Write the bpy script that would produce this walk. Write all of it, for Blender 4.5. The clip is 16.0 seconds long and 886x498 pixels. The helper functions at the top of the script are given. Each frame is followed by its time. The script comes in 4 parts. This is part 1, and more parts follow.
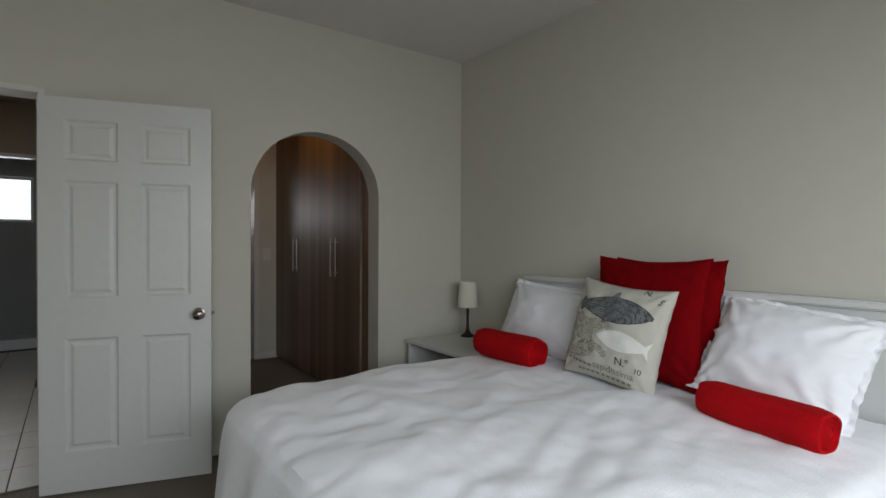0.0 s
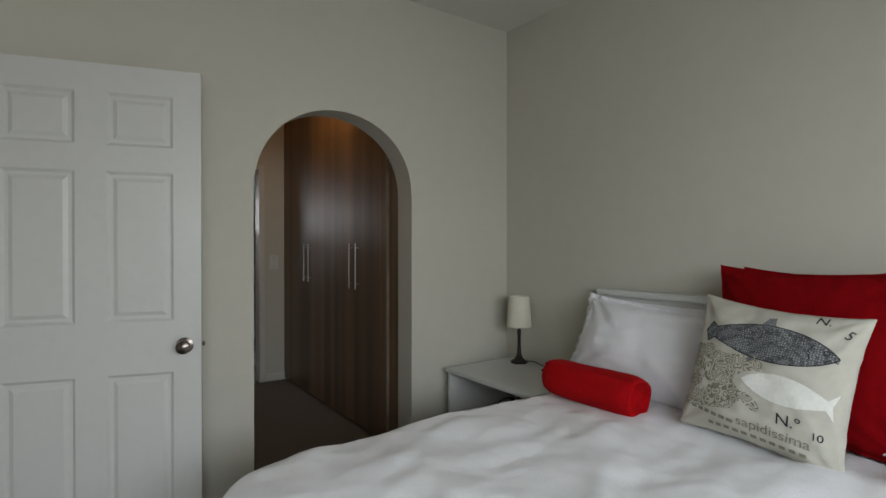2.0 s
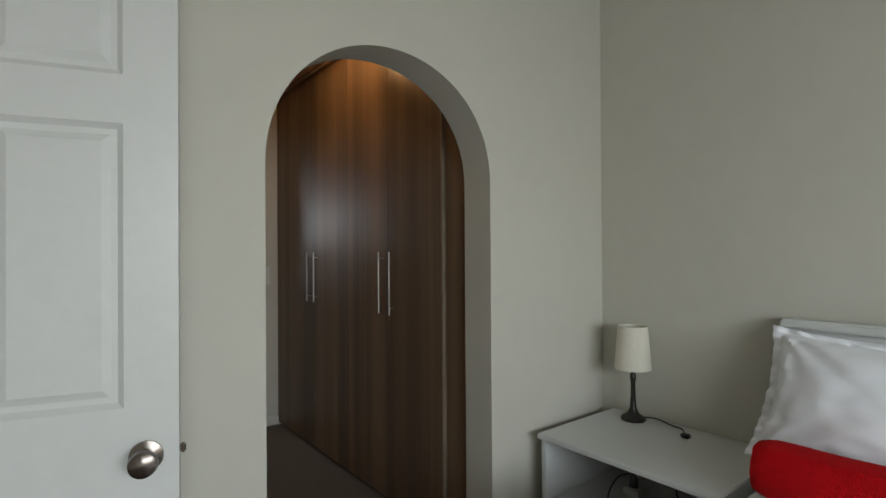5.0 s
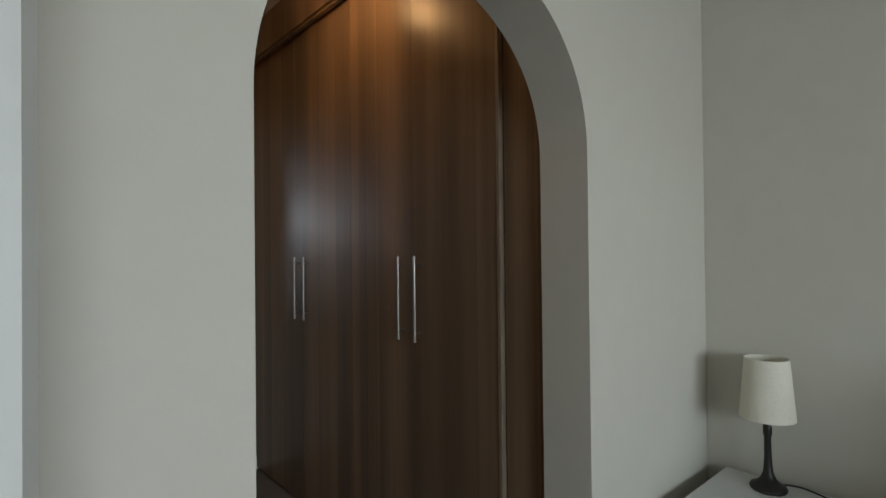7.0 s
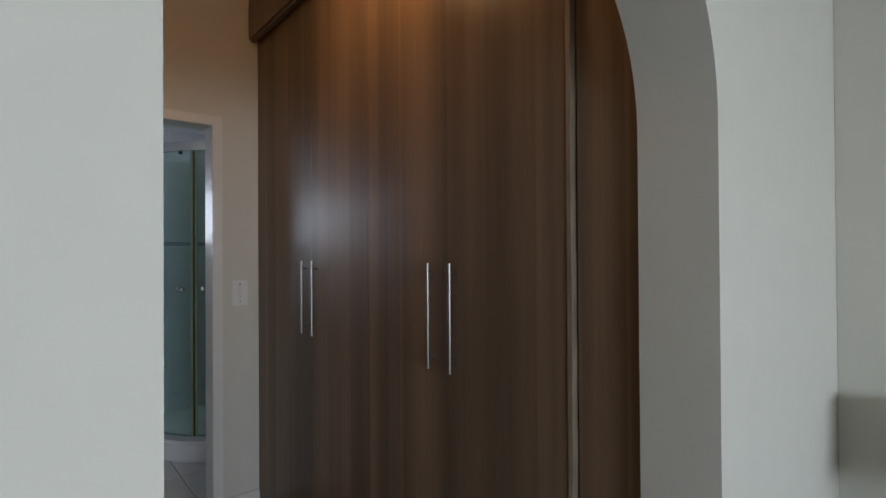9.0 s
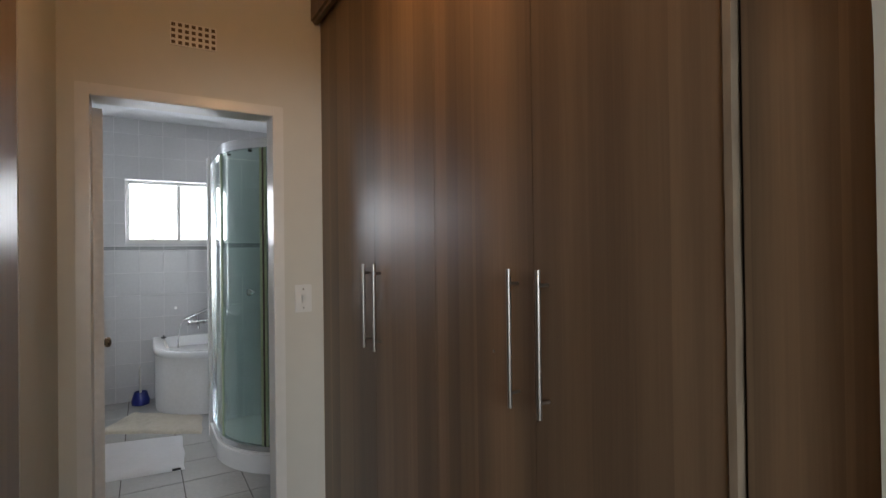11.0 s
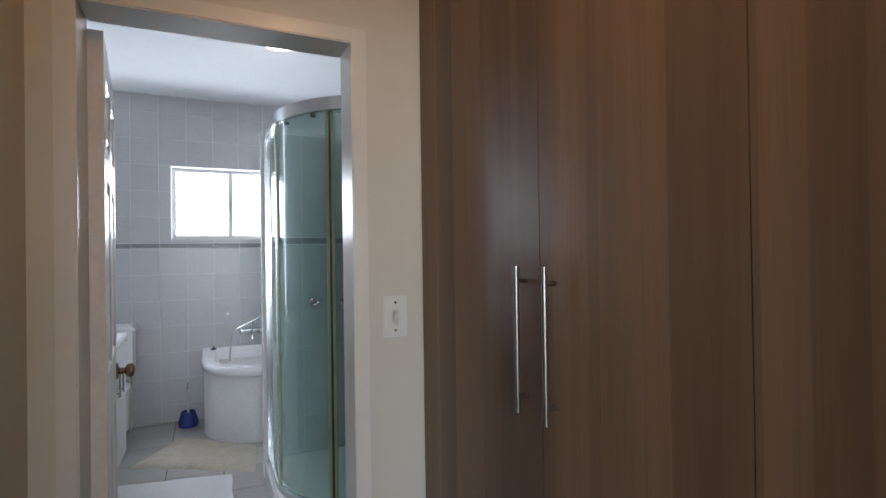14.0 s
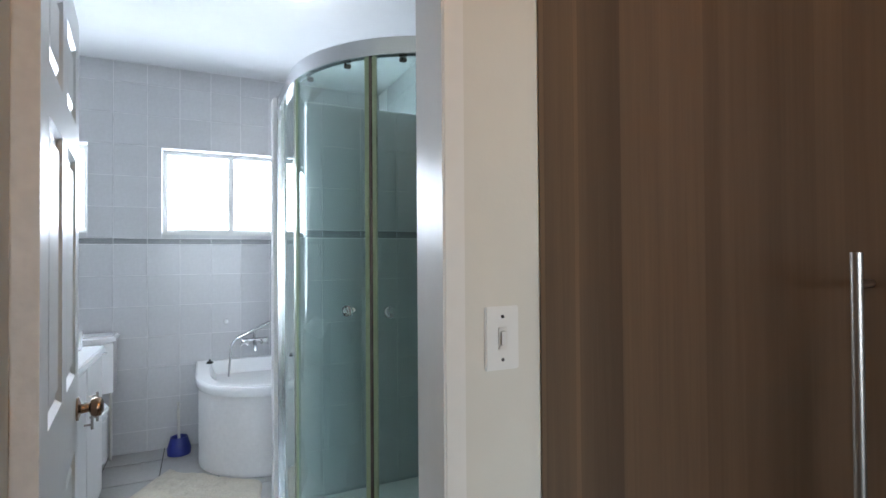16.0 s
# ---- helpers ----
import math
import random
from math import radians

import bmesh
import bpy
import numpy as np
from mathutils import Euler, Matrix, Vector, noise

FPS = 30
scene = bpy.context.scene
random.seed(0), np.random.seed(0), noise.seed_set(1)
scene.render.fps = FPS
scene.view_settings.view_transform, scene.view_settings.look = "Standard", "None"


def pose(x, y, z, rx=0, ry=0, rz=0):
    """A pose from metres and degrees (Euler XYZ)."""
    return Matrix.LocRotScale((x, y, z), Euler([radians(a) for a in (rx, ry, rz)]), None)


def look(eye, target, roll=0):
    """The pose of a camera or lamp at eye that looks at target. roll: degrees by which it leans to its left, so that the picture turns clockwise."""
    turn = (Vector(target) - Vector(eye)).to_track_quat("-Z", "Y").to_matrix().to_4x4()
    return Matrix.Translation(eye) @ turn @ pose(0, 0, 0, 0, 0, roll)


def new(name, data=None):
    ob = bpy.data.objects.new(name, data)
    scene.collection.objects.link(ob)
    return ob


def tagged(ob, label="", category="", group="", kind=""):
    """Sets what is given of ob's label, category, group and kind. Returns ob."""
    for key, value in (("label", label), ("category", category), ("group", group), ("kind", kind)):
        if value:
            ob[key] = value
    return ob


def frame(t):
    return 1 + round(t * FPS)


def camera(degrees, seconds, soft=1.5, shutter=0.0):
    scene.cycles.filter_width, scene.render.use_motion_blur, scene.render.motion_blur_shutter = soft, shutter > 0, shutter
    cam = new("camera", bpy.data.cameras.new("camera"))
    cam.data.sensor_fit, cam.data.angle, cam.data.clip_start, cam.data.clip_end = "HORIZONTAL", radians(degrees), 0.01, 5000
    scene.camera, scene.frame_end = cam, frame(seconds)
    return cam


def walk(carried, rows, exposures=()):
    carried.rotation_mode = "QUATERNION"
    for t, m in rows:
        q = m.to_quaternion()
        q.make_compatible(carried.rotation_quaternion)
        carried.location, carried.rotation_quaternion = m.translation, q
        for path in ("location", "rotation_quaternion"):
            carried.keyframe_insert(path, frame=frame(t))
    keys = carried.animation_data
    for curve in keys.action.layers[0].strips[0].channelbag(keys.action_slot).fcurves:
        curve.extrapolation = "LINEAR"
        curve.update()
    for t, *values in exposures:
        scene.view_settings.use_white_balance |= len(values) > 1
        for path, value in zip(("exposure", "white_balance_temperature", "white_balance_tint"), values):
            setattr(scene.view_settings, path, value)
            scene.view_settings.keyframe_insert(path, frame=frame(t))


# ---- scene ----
cam = camera(81.8, 16.0)
PATH = [
    (0, (-2.517, -3.332, 1.307), (-1.347, -1.709, 1.28), 0.3),
    (0.5, (-2.431, -3.19, 1.312), (-1.277, -1.557, 1.287), 0.3),
    (1, (-2.381, -3.002, 1.313), (-1.235, -1.363, 1.288), 0.2),
    (1.5, (-2.343, -2.791, 1.328), (-1.198, -1.152, 1.307), 0.1),
    (2, (-2.306, -2.601, 1.315), (-1.153, -0.967, 1.304), 0.0),
    (2.5, (-2.261, -2.39, 1.331), (-1.099, -0.762, 1.329), -0.1),
    (3, (-2.229, -2.207, 1.332), (-1.059, -0.585, 1.332), -0.2),
    (3.5, (-2.203, -2.019, 1.344), (-1.024, -0.404, 1.347), -0.1),
    (4, (-2.186, -1.851, 1.339), (-0.986, -0.25, 1.344), -0.2),
    (5.3, (-2.115, -1.40, 1.336), (-0.86, 0.165, 1.35), -0.4),
    (6.5, (-1.975, -0.944, 1.335), (-0.672, 0.573, 1.356), -0.6),
    (7, (-1.916, -0.785, 1.345), (-0.597, 0.718, 1.364), -0.6),
    (7.5, (-1.862, -0.67, 1.337), (-0.542, 0.833, 1.365), -0.7),
    (8, (-1.806, -0.543, 1.36), (-0.48, 0.954, 1.369), -0.7),
    (8.5, (-1.751, -0.462, 1.368), (-0.439, 1.047, 1.379), -0.5),
    (11, (-1.454, -0.105, 1.378), (-0.445, 1.622, 1.392), -0.7),
    (11.5, (-1.412, 0.017, 1.381), (-0.458, 1.775, 1.396), -0.7),
    (12, (-1.373, 0.163, 1.374), (-0.465, 1.945, 1.394), -0.4),
    (12.5, (-1.323, 0.322, 1.371), (-0.452, 2.122, 1.39), -0.4),
    (13, (-1.296, 0.478, 1.359), (-0.454, 2.292, 1.377), -0.5),
    (13.5, (-1.311, 0.676, 1.375), (-0.477, 2.493, 1.388), -0.6),
    (14, (-1.338, 0.826, 1.37), (-0.502, 2.642, 1.383), -0.8),
    (14.5, (-1.355, 0.984, 1.342), (-0.517, 2.8, 1.366), -0.4),
    (15, (-1.372, 1.163, 1.349), (-0.527, 2.975, 1.373), -0.4),
    (15.5, (-1.376, 1.32, 1.348), (-0.52, 3.127, 1.37), -0.5),
    (16, (-1.358, 1.496, 1.336), (-0.502, 3.303, 1.364), -0.4),
]
walk(cam, [(t, look(eye, target, roll)) for t, eye, target, roll in PATH],
     exposures=[(0, -0.27, 6450, 11), (1.0, -0.30, 6450, 11), (2.0, 0.02, 6500, 10), (3.5, 0.55, 6500, 9), (6.3, 0.42, 6200, 8), (7.0, 0.52, 6100, 8), (8.5, 0.80, 5700, 11), (11.0, 1.35, 6250, 11), (13.5, 1.5, 5900, 10), (14.5, 1.85, 5850, 11), (16.0, 2.15, 5700, 8)])

# ---- world and lights ----
world = bpy.data.worlds.new("world")
scene.world = world
world.use_nodes = True
wn = world.node_tree.nodes
sky = wn.new("ShaderNodeTexSky")
sky.sky_type, sky.sun_disc = "NISHITA", False
sky.sun_elevation, sky.sun_rotation = radians(40), radians(160)
world.node_tree.links.new(sky.outputs[0], wn["Background"].inputs[0])
wn["Background"].inputs[1].default_value = 0.1


def lamp(name, kind, place, target, power, colour, **values):
    data = bpy.data.lights.new(name, kind)
    data.energy, data.color = power, colour
    ob = new(name, data)
    ob.matrix_world = look(place, target)
    for key, value in values.items():
        if key == "size":
            data.size = value
        elif key == "size_y":
            data.shape, data.size_y = "RECTANGLE", value
        elif key == "radius":
            data.shadow_soft_size = value
    return ob


sun_data = bpy.data.lights.new("sun", "SUN")
sun_data.energy, sun_data.angle, sun_data.color = 1.0, radians(12), (1.0, 0.95, 0.88)
new("sun", sun_data).matrix_world = look((0, -3, 4), (0, 0, 0))
# daylight in the window openings, plus one fill lamp in the hall
lamp("daylight_bedroom", "AREA", (-2.0, -4.27, 1.55), (-1.75, -3.15, 0.0), 84, (0.89, 0.96, 1.0), size=2.6, size_y=1.25)
lamp("daylight_bath", "AREA", (-1.13, 5.80, 1.81), (-1.13, 0, 1.2), 6.4, (0.93, 0.97, 1.0), size=1.05, size_y=0.68)
lamp("daylight_bath", "AREA", (-2.37, 5.80, 1.81), (-2.37, 0, 1.2), 4.6, (0.93, 0.97, 1.0), size=0.75, size_y=0.68)
lamp("daylight_hall", "AREA", (-3.2, 5.10, 1.81), (-3.2, 0, 1.7), 2.2, (0.93, 0.97, 1.0), size=0.66, size_y=0.62)
# added fill to brighten the hall floor; the west wall has no window
lamp("daylight_hall", "AREA", (-4.0, 1.0, 1.6), (-2.5, 1.0, 0.3), 9, (0.95, 0.98, 1.0), size=0.9, size_y=1.0)
# ceiling bulbs
lamp("bulb_passage", "POINT", (-0.975, 1.10, 2.50), (0, 0, 0), 3.9, (1.0, 0.53, 0.20), radius=0.06)
lamp("bulb_bath", "POINT", (-0.93, 4.06, 2.56), (0, 0, 0), 0.8, (1.0, 0.93, 0.82), radius=0.10)


# ---- materials ----
def material(name, colour, rough=0.6, metal=0.0, noise_scale=8.0, noise_amount=0.08, bump=0.0, bump_scale=60.0, stretch=(1, 1, 1), coat=0.0, random=0.0, sheen=0.0, spec=0.5):
    m = bpy.data.materials.new(name)
    m.use_nodes = True
    n, l = m.node_tree.nodes, m.node_tree.links
    b = n["Principled BSDF"]
    b.inputs["Roughness"].default_value, b.inputs["Metallic"].default_value = rough, metal
    b.inputs["Coat Weight"].default_value = coat
    b.inputs["Sheen Weight"].default_value = sheen
    b.inputs["Specular IOR Level"].default_value = spec
    co = n.new("ShaderNodeTexCoord")
    mp = n.new("ShaderNodeMapping")
    mp.inputs["Scale"].default_value = stretch
    l.new(co.outputs["Object"], mp.inputs[0])
    big, small = n.new("ShaderNodeTexNoise"), n.new("ShaderNodeTexNoise")
    big.inputs["Scale"].default_value, small.inputs["Scale"].default_value = noise_scale * 0.25, noise_scale * 4
    big.inputs["Detail"].default_value = small.inputs["Detail"].default_value = 4
    add = n.new("ShaderNodeMath")
    add.operation = "ADD"
    ramp = n.new("ShaderNodeValToRGB")
    for t in (big, small):
        l.new(mp.outputs[0], t.inputs["Vector"])
    l.new(big.outputs[0], add.inputs[0])
    l.new(small.outputs[0], add.inputs[1])
    half = n.new("ShaderNodeMath")
    half.operation = "MULTIPLY"
    half.inputs[1].default_value = 0.5
    l.new(add.outputs[0], half.inputs[0])
    value = half.outputs[0]
    if random:
        info, mul, plus = n.new("ShaderNodeObjectInfo"), n.new("ShaderNodeMath"), n.new("ShaderNodeMath")
        mul.operation = "MULTIPLY_ADD"
        mul.inputs[1].default_value, mul.inputs[2].default_value = random, -random / 2
        l.new(info.outputs["Random"], mul.inputs[0])
        l.new(mul.outputs[0], plus.inputs[0])
        l.new(value, plus.inputs[1])
        value = plus.outputs[0]
    l.new(value, ramp.inputs[0])
    e = ramp.color_ramp.elements
    e[0].position, e[1].position = 0.3, 0.7
    e[0].color = (*[max(0, c * (1 - noise_amount)) for c in colour], 1)
    e[1].color = (*[min(1, c * (1 + noise_amount)) for c in colour], 1)
    l.new(ramp.outputs[0], b.inputs["Base Color"])
    if bump:
        tex, bp = n.new("ShaderNodeTexNoise"), n.new("ShaderNodeBump")
        tex.inputs["Scale"].default_value, tex.inputs["Detail"].default_value = bump_scale, 6
        bp.inputs["Strength"].default_value, bp.inputs["Distance"].default_value = bump, 0.01
        l.new(mp.outputs[0], tex.inputs["Vector"])
        l.new(tex.outputs[0], bp.inputs["Height"])
        l.new(bp.outputs[0], b.inputs["Normal"])
    return m


def wood_material(name):
    m = bpy.data.materials.new(name)
    m.use_nodes = True
    n, l = m.node_tree.nodes, m.node_tree.links
    b = n["Principled BSDF"]
    b.inputs["Roughness"].default_value = 0.33
    b.inputs["Specular IOR Level"].default_value = 0.27
    co = n.new("ShaderNodeTexCoord")

    def grain(scale, detail, stretch, warp=0.0):
        mp, t = n.new("ShaderNodeMapping"), n.new("ShaderNodeTexNoise")
        mp.inputs["Scale"].default_value = stretch
        t.inputs["Scale"].default_value, t.inputs["Detail"].default_value = scale, detail
        t.inputs["Distortion"].default_value = warp
        l.new(co.outputs["Object"], mp.inputs[0])
        l.new(mp.outputs[0], t.inputs["Vector"])
        return t.outputs[0]

    bands = grain(5.0, 1.0, (1, 1, 0.025), 0.4)
    cells, cmap, sep, blend = n.new("ShaderNodeTexVoronoi"), n.new("ShaderNodeMapping"), n.new("ShaderNodeSeparateColor"), n.new("ShaderNodeMath")
    cmap.inputs["Scale"].default_value = (0, 15, 0)
    cells.inputs["Scale"].default_value = 1.0
    l.new(co.outputs["Object"], cmap.inputs[0])
    l.new(cmap.outputs[0], cells.inputs["Vector"])
    l.new(cells.outputs["Color"], sep.inputs[0])
    blend.operation = "MULTIPLY_ADD"
    blend.inputs[1].default_value = 0.30
    l.new(sep.outputs[0], blend.inputs[0])
    shift = n.new("ShaderNodeMath")
    shift.operation = "SUBTRACT"
    shift.inputs[1].default_value = 0.15
    l.new(bands, shift.inputs[0])
    l.new(shift.outputs[0], blend.inputs[2])
    bands = blend.outputs[0]
    mid = grain(38.0, 3.0, (1, 1, 0.03), 0.3)
    fine = grain(260.0, 4.0, (1, 1, 0.02), 0.2)
    mixes = []
    for source, dark, light in ((bands, (0.140, 0.094, 0.061), (0.258, 0.170, 0.104)), (mid, (0.92, 0.92, 0.92), (1.06, 1.06, 1.05)), (fine, (0.94, 0.94, 0.94), (1.05, 1.05, 1.05))):
        r = n.new("ShaderNodeValToRGB")
        r.color_ramp.elements[0].position, r.color_ramp.elements[1].position = 0.31, 0.69
        r.color_ramp.elements[0].color, r.color_ramp.elements[1].color = (*dark, 1), (*light, 1)
        l.new(source, r.inputs[0])
        mixes.append(r.outputs[0])
    out = mixes[0]
    for other in mixes[1:]:
        mx = n.new("ShaderNodeMix")
        mx.data_type, mx.blend_type = "RGBA", "MULTIPLY"
        mx.inputs["Factor"].default_value = 1
        l.new(out, mx.inputs["A"])
        l.new(other, mx.inputs["B"])
        out = mx.outputs["Result"]
    l.new(out, b.inputs["Base Color"])
    bp = n.new("ShaderNodeBump")
    bp.inputs["Strength"].default_value, bp.inputs["Distance"].default_value = 0.05, 0.002
    l.new(fine, bp.inputs["Height"])
    l.new(bp.outputs[0], b.inputs["Normal"])
    return m


def glass_material(name, colour, rough=0.0):
    m = bpy.data.materials.new(name)
    m.use_nodes = True
    b = m.node_tree.nodes["Principled BSDF"]
    b.inputs["Base Color"].default_value = (*colour, 1)
    b.inputs["Transmission Weight"].default_value = 1
    b.inputs["Roughness"].default_value, b.inputs["IOR"].default_value = rough, 1.45
    return m


def glow_material(name, colour, strength):
    m = bpy.data.materials.new(name)
    m.use_nodes = True
    b = m.node_tree.nodes["Principled BSDF"]
    b.inputs["Emission Color"].default_value, b.inputs["Emission Strength"].default_value = (*colour, 1), strength
    return m


BARGREY = material("grey_louvre_edge", (0.20, 0.20, 0.20), 0.5)
PAINT = material("wall_paint", (0.545, 0.522, 0.450), 0.75, noise_scale=3, noise_amount=0.03, bump=0.06, bump_scale=90)
CEIL = material("ceiling_paint", (0.64, 0.62, 0.57), 0.85, noise_scale=3, noise_amount=0.03, bump=0.04)
CEIL_BATH = material("bath_ceiling_paint", (0.74, 0.75, 0.76), 0.8, noise_scale=3, noise_amount=0.02)
GLOSS = material("white_gloss_paint", (0.60, 0.60, 0.58), 0.35, noise_scale=6, noise_amount=0.03, bump=0.03, bump_scale=120)
# lighter copy of the white gloss; the bathroom's stronger light is in its colour
GLOSS_BATH_LIT = material("white_gloss_paint_bath_lit", (0.80, 0.80, 0.80), 0.28, noise_scale=6, noise_amount=0.03, bump=0.03, bump_scale=120)
TRIM = material("trim_paint", (0.62, 0.60, 0.55), 0.28, noise_scale=6, noise_amount=0.04)
WORN = material("worn_door_edge", (0.60, 0.57, 0.53), 0.5, noise_scale=10, noise_amount=0.10, bump=0.1)
CARPET = material("carpet", (0.155, 0.120, 0.085), 0.95, noise_scale=14, noise_amount=0.22, bump=0.9, bump_scale=420, sheen=0.2)
WOOD = wood_material("dark_laminate")
# near-black carcass colour paints the shade in the gaps between wardrobe doors
GAP_SHADE = material("recess_shade", (0.02, 0.016, 0.013), 0.8)
STEEL = material("brushed_steel", (0.34, 0.315, 0.29), 0.36, 1.0, noise_scale=40, noise_amount=0.1, stretch=(1, 1, 0.1))
CHROME = material("chrome", (0.60, 0.61, 0.62), 0.12, 1.0, noise_amount=0.02)
SILVER = material("satin_aluminium", (0.74, 0.76, 0.78), 0.25, 1.0, noise_amount=0.04)
PEWTER = material("aged_pewter", (0.20, 0.17, 0.15), 0.25, 1.0, noise_amount=0.15)
BRONZE = material("worn_bronze", (0.26, 0.17, 0.11), 0.22, 1.0, noise_amount=0.25)
LINEN = material("white_cotton", (0.87, 0.87, 0.90), 0.9, noise_scale=5, noise_amount=0.02, bump=0.12, bump_scale=14, stretch=(1, 1, 0.5), sheen=0.2)
QUILT = material("white_bedspread", (0.87, 0.87, 0.90), 0.9, noise_scale=5, noise_amount=0.04, bump=0.3, bump_scale=150, sheen=0.2)
RED = material("red_fabric", (0.19, 0.0012, 0.003), 0.95, noise_scale=10, noise_amount=0.15, bump=0.3, bump_scale=200, spec=0.08)
REDTOWEL = material("red_towelling", (0.47, 0.002, 0.005), 0.95, noise_scale=16, noise_amount=0.15, bump=0.8, bump_scale=260, spec=0.15)
CANVAS = material("printed_canvas", (0.52, 0.50, 0.43), 0.9, noise_scale=8, noise_amount=0.08, bump=0.3, bump_scale=300)
INK = material("grey_print", (0.15, 0.155, 0.16), 0.9, noise_scale=45, noise_amount=0.75)
INK_LINE = material("dark_print", (0.025, 0.027, 0.03), 0.9, noise_scale=20, noise_amount=0.2)
INK_PALE = material("pale_print", (0.74, 0.73, 0.68), 0.9, noise_scale=20, noise_amount=0.08)
def pattern_material(name, ground, ink, scale, ragged):
    """Printed line work: meandering strokes when ragged, rows of small scales when not."""
    m = bpy.data.materials.new(name)
    m.use_nodes = True
    n, l = m.node_tree.nodes, m.node_tree.links
    b = n["Principled BSDF"]
    b.inputs["Roughness"].default_value = 0.9
    co, ramp = n.new("ShaderNodeTexCoord"), n.new("ShaderNodeValToRGB")
    if ragged:
        tex, many, fold = n.new("ShaderNodeTexNoise"), n.new("ShaderNodeMath"), n.new("ShaderNodeMath")
        tex.inputs["Scale"].default_value, tex.inputs["Detail"].default_value = scale, 0.0
        many.operation, fold.operation = "MULTIPLY", "PINGPONG"
        many.inputs[1].default_value, fold.inputs[1].default_value = 12.0, 1.0
        l.new(tex.outputs[0], many.inputs[0])
        l.new(many.outputs[0], fold.inputs[0])
        out = fold.outputs[0]
        low, high = 0.34, 0.56
    else:
        tex = n.new("ShaderNodeTexVoronoi")
        tex.feature = "DISTANCE_TO_EDGE"
        tex.inputs["Scale"].default_value, tex.inputs["Randomness"].default_value = scale, 0.55
        out = tex.outputs["Distance"]
        low, high = 0.06, 0.34
    l.new(co.outputs["Object"], tex.inputs["Vector"])
    l.new(out, ramp.inputs[0])
    e = ramp.color_ramp.elements
    e[0].position, e[1].position = low, high
    e[0].color, e[1].color = (*ink, 1), (*ground, 1)
    l.new(ramp.outputs[0], b.inputs["Base Color"])
    return m


CORAL = pattern_material("coral_print", (0.46, 0.44, 0.37), (0.20, 0.185, 0.14), 42.0, True)
SCALES = pattern_material("fish_scale_print", (0.30, 0.305, 0.305), (0.06, 0.064, 0.07), 130.0, False)
INK_TAN = material("tan_print", (0.23, 0.215, 0.165), 0.9, noise_scale=20, noise_amount=0.25)
SHADE = material("lamp_shade_cloth", (0.70, 0.66, 0.55), 0.85, noise_scale=20, noise_amount=0.05, bump=0.2, bump_scale=200)
DARKMETAL = material("dark_lamp_metal", (0.022, 0.018, 0.016), 0.4, 0.3, noise_amount=0.2)
BLACK = material("black_plastic", (0.015, 0.015, 0.016), 0.45, noise_amount=0.2)
WHITEPLASTIC = material("white_plastic", (0.64, 0.63, 0.59), 0.35, noise_amount=0.03)
BLUE = material("blue_plastic", (0.02, 0.03, 0.22), 0.35, noise_amount=0.1)
CERAMIC = material("white_ceramic", (0.86, 0.87, 0.88), 0.12, noise_amount=0.02)
TILE = material("pale_wall_tile", (0.565, 0.57, 0.585), 0.26, noise_scale=14, noise_amount=0.07, random=0.10)
GROUT = material("grout", (0.74, 0.74, 0.74), 0.9, noise_amount=0.06, noise_scale=10)
BORDER = material("grey_border_tile", (0.26, 0.27, 0.28), 0.3, noise_scale=30, noise_amount=0.45, stretch=(1, 1, 5))
FLOORTILE = material("grey_floor_tile", (0.40, 0.40, 0.39), 0.28, noise_scale=12, noise_amount=0.12, random=0.15)
FLOORGROUT = material("floor_grout", (0.10, 0.095, 0.09), 0.9, noise_amount=0.2)
HALLTILE = material("hall_floor_tile", (0.55, 0.53, 0.49), 0.3, noise_scale=12, noise_amount=0.1, random=0.12)
# brown base colour holds the hall's warm, dim light
HALL_WARM_SHADE = material("hall_paint_in_warm_shade", (0.36, 0.29, 0.21), 0.8, noise_amount=0.05)
# grey made dark to carry the shade of the far room
HALL_FAR_SHADE = material("hall_far_wall_in_shade", (0.30, 0.31, 0.31), 0.5, noise_amount=0.08)
MATWHITE = material("white_towelling", (0.86, 0.87, 0.90), 0.95, noise_scale=20, noise_amount=0.05, bump=0.9, bump_scale=240, sheen=0.3)
RUG = material("cream_shag", (0.58, 0.53, 0.43), 0.95, noise_scale=18, noise_amount=0.18, bump=1.0, bump_scale=110, sheen=0.3)
SHOWERGLASS = glass_material("green_shower_glass", (0.66, 0.83, 0.78))
SEAL = material("clear_green_seal", (0.34, 0.42, 0.26), 0.3, noise_amount=0.1)
ACRYLIC = glass_material("clear_acrylic", (0.97, 0.98, 0.98), 0.02)
LIT = glow_material("lit_diffuser", (1.0, 0.97, 0.90), 2.0)
LITWARM = glow_material("lit_warm_diffuser", (1.0, 0.68, 0.38), 6.0)


# ---- builders ----
def quad_box(bm, p):
    """A hexahedron from eight corners: four below, four above, both turning the same way."""
    v = [bm.verts.new(q) for q in p]
    for f in ((3, 2, 1, 0), (4, 5, 6, 7), (0, 1, 5, 4), (1, 2, 6, 5), (2, 3, 7, 6), (3, 0, 4, 7)):
        bm.faces.new([v[i] for i in f])
    return v


